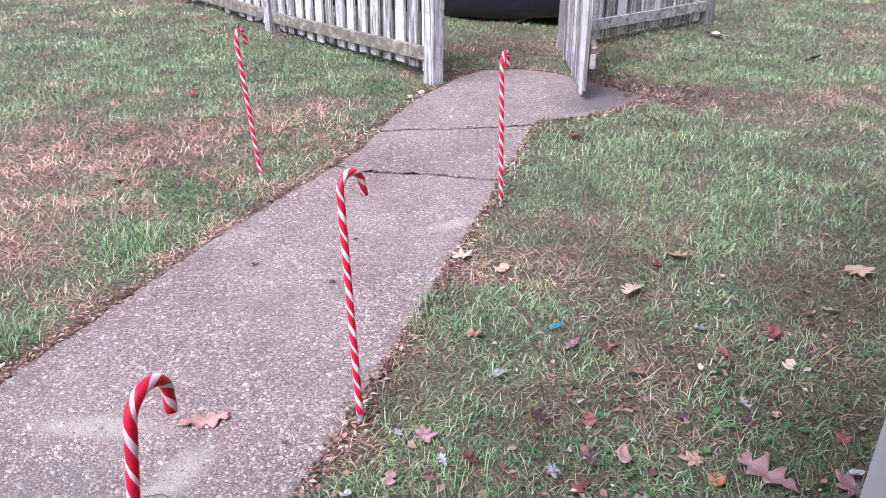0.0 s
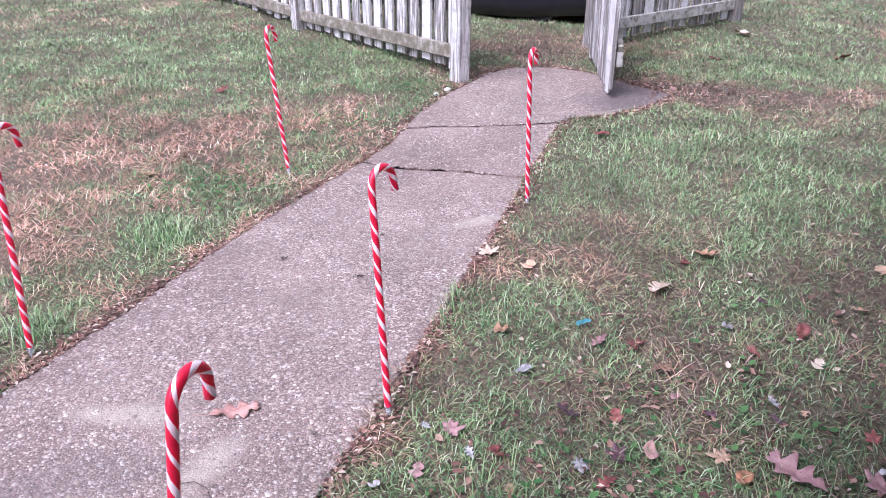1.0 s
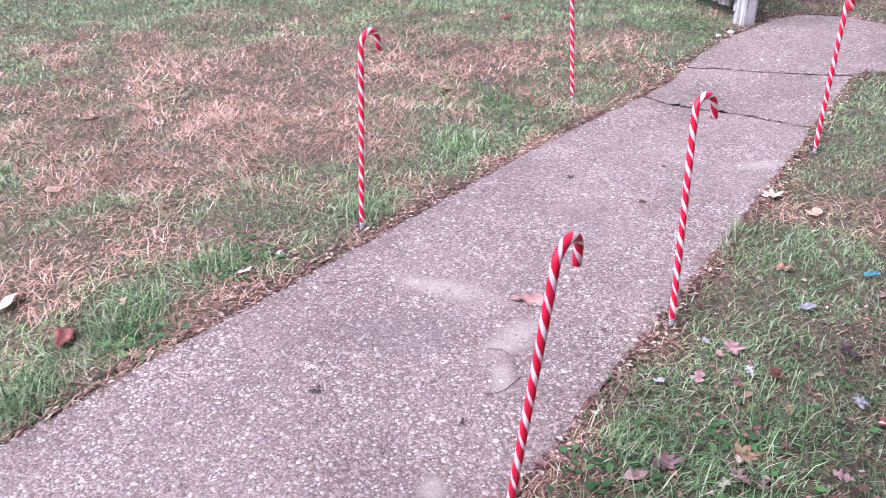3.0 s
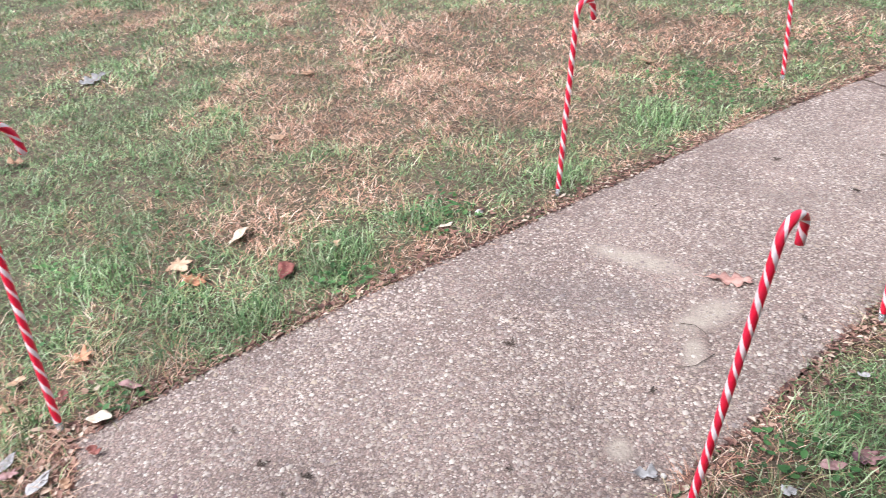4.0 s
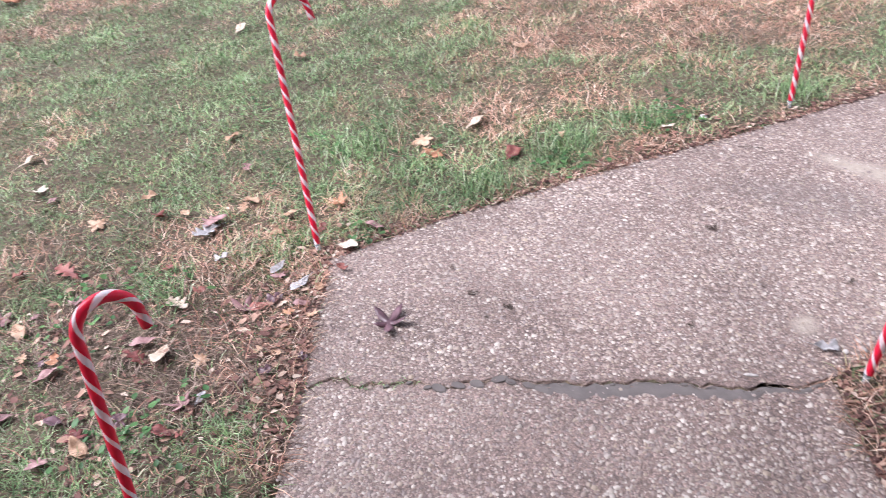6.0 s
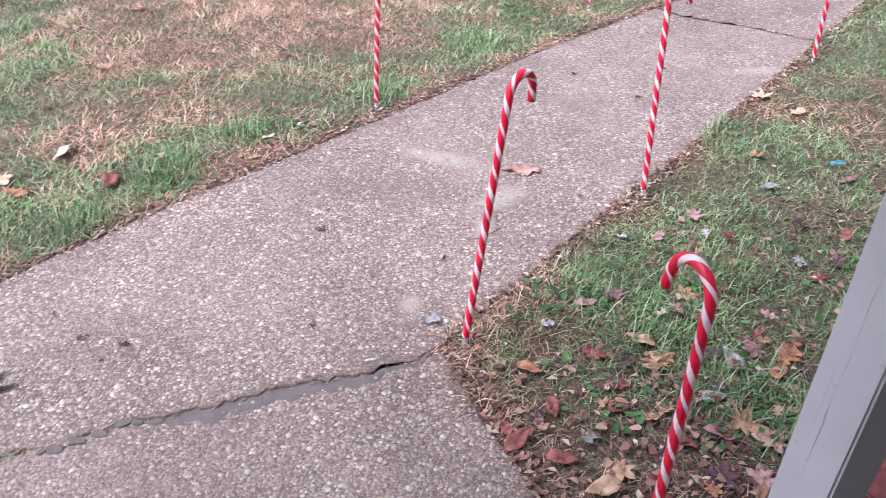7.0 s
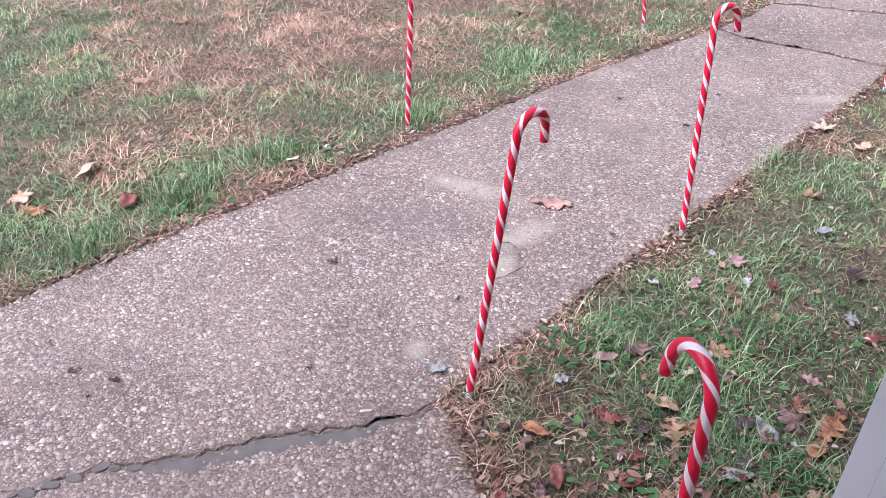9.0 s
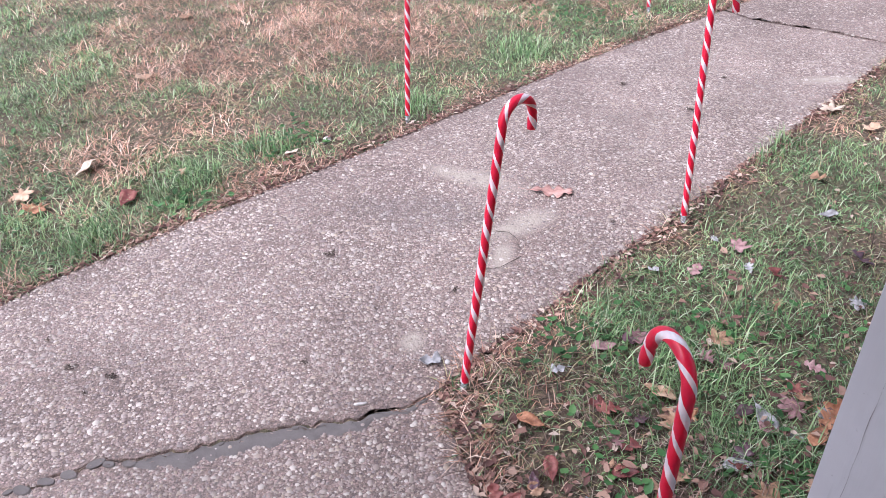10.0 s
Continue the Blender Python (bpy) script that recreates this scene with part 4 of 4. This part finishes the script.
green_v, straw_v, olive_v, dead_v = [], [], [], []
for dens, near, far, wide in ((18500, 0.0, 2.3, 0.95), (11000, 2.3, 4.2, 1.05), (6800, 4.2, 7.2, 1.35), (3200, 7.2, 12.5, 2.0)):
    x, y = lawn_points(-7.5, 5.5, -1.3, 10.5, dens, near, far)
    g = greenness(x, y)
    k = rng.random(len(x))
    tall = 0.45 + 0.5 * smooth_noise(x, y, 0.3, 12) + 0.6 * smooth_noise(x, y, 0.09, 13)
    # blades lie combed the same way within each tuft
    comb = 14 * smooth_noise(x, y, 0.16, 14)
    for which, ok in (("green", k < np.clip(g, 0.06, 0.90)), ("rest", k >= np.clip(g, 0.06, 0.90))):
        u, v, t, way = x[ok], y[ok], tall[ok], comb[ok]
        n = len(u)
        if which == "green":
            green_v.append(blades(u, v, t * rng.uniform(0.020, 0.054, n), wide * rng.uniform(0.0018, 0.0038, n), rng.uniform(0.45, 1.4, n), way + rng.normal(0, 1.8, n), rng.uniform(0.2, 0.9, n)))
        else:
            dry = rng.random(n) < np.clip(0.62 - 0.8 * (g[ok] - 0.1) + 0.25 * (u < -0.3) - 0.3 * (u > -0.2) * (v < 3.4), 0.1, 0.95)
            damp = rng.random(n) < np.clip(hills(u, v, DAMP) + 0.15 * np.exp(-(rim_distance(u, v, WALK_RIM) / 0.06) ** 2) + 0.12 + 0.05 * (u > -0.2) * (v < 4), 0, 0.92)
            for store, pick in ((straw_v, dry & ~damp), (olive_v, ~dry & ~damp), (dead_v, damp)):
                m = int(pick.sum())
                store.append(blades(u[pick], v[pick], t[pick] * rng.uniform(0.025, 0.085, m), wide * rng.uniform(0.0014, 0.0030, m), rng.uniform(0.85, 1.5, m), way[pick] + rng.normal(0, 1.5, m),
                                    rng.uniform(0.1, 0.6, m)))


def joined(chunks):
    vs, ts, at = [], [], 0
    for v, t in chunks:
        vs.append(v), ts.append(t + at)
        at += len(v)
    return np.concatenate(vs), np.concatenate(ts)


tagged(sheet("lawn_grass", *joined(green_v), GREEN), "short green lawn grass growing in uneven patches", "grass", kind="stuff")
tagged(sheet("dry_grass", *joined(straw_v), STRAW), "dead straw-coloured grass lying flat in the lawn", "grass", kind="stuff")
tagged(sheet("fading_grass", *joined(olive_v), OLIVE), "olive half-dead grass matted between green tufts", "grass", kind="stuff")
tagged(sheet("dark_thatch", *joined(dead_v), DEAD), "dark damp thatch and rotting stems in the lawn", "grass", kind="stuff")

# taller tufts
tx, ty = [], []
for cx, cy, n, s in ((-1.12, 2.87, 260, .07), (-1.30, 2.16, 160, .05), (-1.70, 1.32, 220, .07), (-1.60, 1.62, 160, .06), (-1.70, 0.92, 200, .06), (-1.93, 0.30, 120, .06), (0.02, 2.42, 120, .05), (-0.02, 2.30, 100, .05),
                     (-2.3, 0.8, 220, .1), (0.02, 1.12, 220, .08), (0.22, 0.98, 200, .07), (0.15, 1.42, 160, .08), (-1.98, -0.1, 120, .06), (-0.2, 1.22, 120, .05), (0.38, 0.92, 160, .06), (1.1, 3.9, 300, .3)):
    tx.append(rng.normal(cx, s, n)), ty.append(rng.normal(cy, s, n))
tx, ty = np.concatenate(tx), np.concatenate(ty)
ok = ~inside(tx, ty, WALK)
tx, ty = tx[ok], ty[ok]
n = len(tx)
tagged(sheet("grass_tufts", *blades(tx, ty, rng.uniform(0.05, 0.11, n), rng.uniform(0.002, 0.004, n), rng.uniform(0.15, 0.9, n), rng.uniform(0, 6.283, n), rng.uniform(0.3, 1.0, n)), GREEN),
       "taller bright green grass tufts along the path", "grass", kind="stuff")


def rosettes(centres):
    """Small round leaves on short stalks, lying outward from each centre."""
    vs, ts, at = [], [], 0
    for cx, cy, spread, count in centres:
        for i in range(count):
            x, y = rng.normal(cx, spread), rng.normal(cy, spread)
            if inside(np.array([x]), np.array([y]), WALK)[0]:
                continue
            z = float(height(np.array(x), np.array(y))) + rng.uniform(0.008, 0.03)
            r, k, tip = rng.uniform(0.005, 0.012), rng.uniform(0, 6.283), rng.uniform(-0.5, 0.5)
            ring = [(x + r * math.cos(k + j * 1.0472) * (1.25 if j % 3 == 0 else 0.85), y + r * math.sin(k + j * 1.0472) * (1.25 if j % 3 == 0 else 0.85), z + r * tip * math.cos(j * 1.0472)) for j in range(6)]
            vs += ring + [(x, y, z - 0.002)]
            ts += [(at + j, at + (j + 1) % 6, at + 6) for j in range(6)]
            at += 7
    return np.array(vs), np.array(ts)


weeds = [(-1.05, 3.4, .16, 260), (-1.58, 1.68, .08, 110), (-1.62, 1.20, .05, 50), (-0.6, 4.3, .18, 200), (-0.2, 5.15, .12, 160), (-0.7, 6.0, .5, 500), (0.3, 0.92, .08, 90), (0.1, 1.35, .12, 90), (-0.25, 1.1, .07, 50),
         (-1.78, 0.45, .03, 14), (-2.1, -0.25, .12, 110), (-1.55, -0.42, .08, 60), (0.8, 1.8, .3, 120), (-2.4, 0.9, .25, 150), (0.6, 1.3, .2, 90), (0.0, 0.85, .1, 60)]
tagged(sheet("lawn_weeds", *rosettes(weeds), WEED), "small round-leaved green weeds in the lawn", "weeds", kind="stuff")

# brown bits of leaf and stem gathered along the slab edges and under the canes
lx, ly = [], []
line = jag(WALK_RIM, 0.0, 0.01, 2)
for x, y in line:
    m = 8 if y < 3 else 6
    lx.append(x + rng.normal(0, 0.035, m)), ly.append(y + rng.normal(0, 0.035, m))
for cx, cy, s, m in ((0.15, 0.68, .2, 500), (-1.75, -0.2, .3, 500), (-1.5, -0.02, .09, 160), (-1.7, 0.2, .07, 120), (1.35, 5.15, .22, 420), (0.3, 2.66, .14, 120), (0.6, 6.3, .35, 250), (0.5, 1.5, .5, 450), (-0.35, 0.8, .05, 60),
                     (0.9, 2.3, .5, 260), (1.9, 4.9, .35, 200), (0.4, 0.75, .15, 200), (-0.3, 4.3, .1, 80)):
    lx.append(rng.normal(cx, s, m)), ly.append(rng.normal(cy, s, m))
lx, ly = np.concatenate(lx), np.concatenate(ly)
ok = ~inside(lx, ly, WALK) | (rim_distance(lx, ly, WALK_RIM) < 0.012)
lx, ly = lx[ok], ly[ok]
n = len(lx)
az, size, tilt = rng.uniform(0, 6.283, n), rng.uniform(0.004, 0.014, n), rng.uniform(-0.3, 0.3, n)
lz = np.maximum(height(lx, ly), -0.004) + rng.uniform(0.003, 0.010, n)
c, s = np.cos(az) * size, np.sin(az) * size
corner = [np.stack([lx + c, ly + s, lz + tilt * size], -1), np.stack([lx - s * 0.5, ly + c * 0.5, lz + 0.3 * size], -1), np.stack([lx - c, ly - s, lz - tilt * size], -1), np.stack([lx + s * 0.5, ly - c * 0.5, lz + 0.3 * size], -1)]
v = np.stack(corner, 1).reshape(-1, 3)
t = (np.array([[0, 1, 2], [0, 2, 3]])[None] + 4 * np.arange(n)[:, None, None]).reshape(-1, 3)
tagged(sheet("leaf_litter", v, t, LITTER), "brown crumbled leaf litter along the slab edges", "leaf litter", kind="stuff")

# curled leaf fragments, a few centimetres across, heaped where the wind drops them
fx, fy = [], []
for cx, cy, sx, sy, m in ((-1.60, 0.13, .10, .14, 170), (-1.45, -0.05, .07, .09, 110), (-1.75, -0.45, .35, .22, 260), (-1.83, 0.36, .08, .07, 50), (0.1, 0.66, .22, .13, 120), (-0.33, 0.72, .07, .08, 40), (0.3, 0.85, .15, .15, 60),
                          (0.5, 1.55, .45, .40, 130), (1.45, 5.18, .22, .14, 260), (0.6, 6.2, .3, .25, 60), (-1.45, 1.45, .05, .3, 40), (0.05, 1.05, .2, .2, 60), (1.3, 2.3, .4, .4, 60)):
    fx.append(rng.normal(cx, sx, m)), fy.append(rng.normal(cy, sy, m))
fx, fy = np.concatenate(fx), np.concatenate(fy)
ok = (~inside(fx, fy, WALK) | ((fx > 1.2) & (fy > 4.8))) & (fy > -1.0)
fx, fy = fx[ok], fy[ok]
n, k = len(fx), 7
az, size, bend = rng.uniform(0, 6.283, n), rng.uniform(0.006, 0.02, n), rng.uniform(-0.2, 0.8, n)
fz = np.maximum(height(fx, fy), -0.006) + rng.uniform(0.002, 0.016, n)
ang = np.arange(k) * 2 * np.pi / k
rad = size[:, None] * rng.uniform(0.5, 1.1, (n, k))
ox, oy = rad * np.cos(ang)[None], rad * np.sin(ang)[None] * 0.65
ca, sa = np.cos(az)[:, None], np.sin(az)[:, None]
tilt = rng.uniform(-0.35, 0.35, (n, 1))
rim = np.stack([fx[:, None] + ox * ca - oy * sa, fy[:, None] + ox * sa + oy * ca, fz[:, None] + bend[:, None] * np.abs(oy) * 0.9 + tilt * ox], -1)
v = np.concatenate([rim, np.stack([fx, fy, fz], -1)[:, None]], 1).reshape(-1, 3)
t = (np.array([(j, (j + 1) % k, k) for j in range(k)])[None] + (k + 1) * np.arange(n)[:, None, None]).reshape(-1, 3)
tagged(sheet("leaf_fragments", v, t, LITTER), "curled red-brown leaf fragments heaped beside the slabs", "leaf litter", kind="stuff")


# ---- path slabs ----
path = thing("garden_path", Matrix(), "cracked exposed-aggregate concrete garden path", "path", kind="structure")


def slab(outline, top=0.0):
    """A concrete slab with a worn rim, from its outline."""
    bm = bmesh.new()
    low = [bm.verts.new((x, y, -0.08)) for x, y in outline]
    rim = [bm.verts.new((x, y, top - 0.004)) for x, y in outline]
    cx, cy = sum(p[0] for p in outline) / len(outline), sum(p[1] for p in outline) / len(outline)
    n = len(outline)
    up = []
    for i in range(n):
        (x0, y0), (x, y), (x1, y1) = outline[i - 1], outline[i], outline[(i + 1) % n]
        dx, dy = x1 - x0, y1 - y0
        d = math.hypot(dx, dy) or 1
        up.append(bm.verts.new((x - dy / d * 0.0025, y + dx / d * 0.0025, top)))
    for i in range(n):
        j = (i + 1) % n
        bm.faces.new((low[i], low[j], rim[j], rim[i]))
        bm.faces.new((rim[i], rim[j], up[j], up[i]))
    f = bm.faces.new(up)
    bmesh.ops.triangulate(bm, faces=[f])
    return part("slab", bm, CONCRETE, path)


crack = []
for x, y in jag(CRACK, 0.0, 0.009, 31):
    o = 0.030 * (float(smooth_noise(np.array(x), np.array(y), 0.05, 33)) - 0.5) + 0.016 * (float(smooth_noise(np.array(x), np.array(y), 0.018, 34)) - 0.5)
    crack.append((x - 0.68 * o, y + 0.73 * o))
gap = 0.0018 + 0.008 * np.clip(smooth_noise(np.array([p[0] for p in crack]), np.array([p[1] for p in crack]), 0.05, 32) - 0.45, 0, 1)
crack_south = [(x + 0.62 * k, y - 0.78 * k) for (x, y), k in zip(crack, gap.tolist())]
joint_a, joint_b = jag(JOINT_A, 0.007, 0.03, 33), jag(JOINT_B, 0.007, 0.03, 34)
rim_l = jag([(-1.39, -0.05), (-1.61, 0.17)] + LEFT, 0.006, 0.03, 35)[1:-1]
rim_r = jag(RIGHT, 0.006, 0.03, 36)[1:-1]
front_rim = jag(FRONT, 0.005, 0.03, 37)
slabs = [
    crack + rim_r + joint_a[::-1] + rim_l[::-1],
    moved(joint_a, 0.004, 0.024, 0.8, 38) + jag([(0.36, 3.575), (0.46, 3.84), (0.60, 4.34), (0.61, 4.42)], 0.006, 0.03, 39)[1:-1] + joint_b[::-1] + jag([(-0.27, 4.26), (-0.32, 4.02), (-0.42, 3.77)], 0.006, 0.03, 40)[1:-1],
    moved(joint_b, 0.0, 0.026, 0.8, 41) + jag(FAR[::-1], 0.012, 0.03, 42)[:-1],
    front_rim + crack_south,
]


def signed_area(p):
    return sum(x0 * y1 - x1 * y0 for (x0, y0), (x1, y1) in zip(p, p[1:] + p[:1]))


for k, outline in enumerate(slabs):
    slab(outline if signed_area(outline) > 0 else outline[::-1], (0.0, 0.0, 0.0, -0.003)[k])

# mortar smeared along the near side of the crack
band = [p for p in crack_south if -0.99 < p[0] < -0.47]
bm = bmesh.new()
prev = None
for i, (x, y) in enumerate(band):
    f = min(1.0, i / 9) * min(1.0, (len(band) - i) / 8)
    w = (0.006 + 0.030 * smooth_noise(np.array(x), np.array(y), 0.12, 71) + 0.014 * smooth_noise(np.array(x), np.array(y), 0.025, 72)) * f * rng.uniform(0.9, 1.1) + 0.003
    q = [bm.verts.new((x + 0.002, y - 0.002, -0.004)), bm.verts.new((x + 0.003, y - 0.004, -0.001)), bm.verts.new((x + w * 0.62, y - w * 0.68, -0.001)), bm.verts.new((x + w * 0.72, y - w * 0.78, -0.0035))]
    if prev:
        for j in range(3):
            bm.faces.new((prev[j], prev[j + 1], q[j + 1], q[j]))
    prev = q
bmesh.ops.recalc_face_normals(bm, faces=bm.faces)
part("mortar_patch", bm, MORTAR, path, "smooth grey mortar filling beside the crack", smooth=True)

# dirt that fills the crack and the joints
for line, low in ((crack, -0.0055), (joint_a, -0.012), (joint_b, -0.012)):
    bm, prev = bmesh.new(), None
    for i, (x, y) in enumerate(line):
        z = low + 0.003 * math.sin(i * 1.7) + 0.002 * math.sin(i * 0.6)
        q = [bm.verts.new((x - 0.016, y + 0.030, z - 0.003)), bm.verts.new((x + 0.002, y, z)), bm.verts.new((x + 0.020, y - 0.018, z - 0.003))]
        if prev:
            for j in range(2):
                bm.faces.new((prev[j], q[j], q[j + 1], prev[j + 1]))
        prev = q
    part("crack_dirt", bm, SOIL, path, "dark soil packed into the crack", smooth=True)

# broken lumps lying in the crack
r = np.random.default_rng(77)
for i, at in enumerate((-1.14, -1.115, -1.085, -1.055, -1.03, -1.00, -0.965, -0.82, -0.70, -1.22, -1.18)):
    x, y = min(crack, key=lambda p: abs(p[0] - at))
    bm = bmesh.new()
    bmesh.ops.create_icosphere(bm, subdivisions=2, radius=0.5)
    for v in bm.verts:
        v.co *= r.uniform(0.86, 1.1)
        v.co.z = min(v.co.z, 0.22)
    s = r.uniform(0.016, 0.034) if i < 7 else r.uniform(0.010, 0.018)
    bmesh.ops.transform(bm, matrix=pose(x + 0.007, y - 0.009, -0.002, r.uniform(-6, 6), r.uniform(-6, 6), 38 + r.uniform(-25, 25)) @ Matrix.Diagonal((s * 1.35, s * 0.8, 0.016, 1)), verts=bm.verts)
    part("broken_lump", bm, MORTAR, path)

# green shoots in the west end of the crack, hay and stems at its east end
for name, x0, x1, count, mat, words in (("crack_moss", -1.38, -1.17, 130, GREEN, "green shoots and moss growing in the crack"),
                                        ("crack_hay", -0.53, -0.45, 60, STRAW, "dry stems caught in the end of the crack"),
                                        ("crack_thatch", -1.38, -0.45, 420, DEAD, "dark dead stems lodged along the crack")):
    near = [p for p in crack if x0 < p[0] < x1]
    pick = rng.integers(0, len(near), count)
    bx = np.array([near[i][0] for i in pick]) + rng.normal(0.003, 0.006, count)
    by = np.array([near[i][1] for i in pick]) + rng.normal(-0.003, 0.006, count)
    v, t = blades(bx, by, rng.uniform(0.008, 0.03, count), rng.uniform(0.0015, 0.0035, count), rng.uniform(0.7, 1.5, count), 0.7 + rng.normal(0, 0.7, count) + 3.14 * rng.integers(0, 2, count), rng.uniform(0.1, 0.6, count))
    v[:, 2] += np.repeat(-0.003 - height(bx, by), 5)
    tagged(sheet(name, v, t, mat, path), words, kind="stuff")


def pebbles(x, y, z, r, seed, fine):
    """Domed pebbles bedded in the slab's face."""
    g = np.random.default_rng(seed)
    n, k = len(x), 5 if fine else 6
    az, el = g.uniform(0, 6.283, n), g.uniform(0.6, 1.0, n)
    ang = np.arange(k) * 2 * np.pi / k
    wob = g.uniform(0.8, 1.15, (n, k))
    lx, ly = np.cos(ang)[None] * wob * r[:, None], np.sin(ang)[None] * wob * (r * el)[:, None]
    ca, sa = np.cos(az)[:, None], np.sin(az)[:, None]
    ox, oy = lx * ca - ly * sa, lx * sa + ly * ca
    h = r * g.uniform(0.18, 0.42, n)
    rings = []
    for f, up in (((1.0, -0.15), (0.72, 0.75)) if fine else ((1.0, -0.1),)):
        rings.append(np.stack([x[:, None] + ox * f, y[:, None] + oy * f, np.broadcast_to((z + h * up)[:, None], (n, k))], -1))
    v = np.concatenate(rings + [np.stack([x, y, z + h], -1)[:, None]], 1)
    m = v.shape[1]
    t = []
    for a in range(len(rings) - 1):
        for j in range(k):
            p, q = a * k + j, a * k + (j + 1) % k
            t += [(p, q, q + k), (p, q + k, p + k)]
    base = (len(rings) - 1) * k
    t += [(base + j, base + (j + 1) % k, m - 1) for j in range(k)]
    return v.reshape(-1, 3), (np.array(t)[None] + m * np.arange(n)[:, None, None]).reshape(-1, 3)


def bare(x, y):
    """Smooth stretches of the slabs, with few pebbles showing."""
    return hills(x, y, ((-0.83, 1.75, 0.2, 0.05, 1.0), (-0.57, 1.56, 0.07, 0.16, 0.9), (-0.55, 1.38, 0.05, 0.1, 0.7), (-0.60, 0.96, 0.05, 0.05, 0.8), (-0.88, 1.52, 0.25, 0.12, 0.35), (0.15, 3.06, 0.2, 0.06, 0.7)))


chunks = []
for y0, y1, dens, size, fine in ((-0.9, 1.8, 18500, 1.0, True), (1.8, 3.6, 25000, 1.0, False), (3.6, 5.8, 17000, 1.1, False)):
    n = int(3.4 * (y1 - y0) * dens)
    x, y = rng.uniform(-1.9, 1.5, n), rng.uniform(y0, y1, n)
    ok = (rim_distance(x, y, WALK_RIM) > 0.008) & (rim_distance(x, y, CRACK) > 0.013) & (rim_distance(x, y, JOINT_A) > 0.015) & (rim_distance(x, y, JOINT_B) > 0.015) & inside(x, y, WALK)
    ok &= (rng.random(n) > 0.9 * bare(x, y)) & ((x < 1.4 * y - 0.38) | (rng.random(n) < 0.08)) & (rng.random(n) < 0.55 + 0.7 * smooth_noise(x, y, 0.35, 15))
    x, y = x[ok], y[ok]
    front = inside(x, y, slabs[3])
    r = size * np.clip(rng.lognormal(math.log(0.0040), 0.36, len(x)), 0.002, 0.0105)
    chunks.append(pebbles(x, y, np.where(front, -0.0032, -0.0002), r, 5, fine))
tagged(sheet("pebbles", *joined(chunks), PEBBLE, path), "cream and brown pebbles showing in the concrete", kind="stuff")
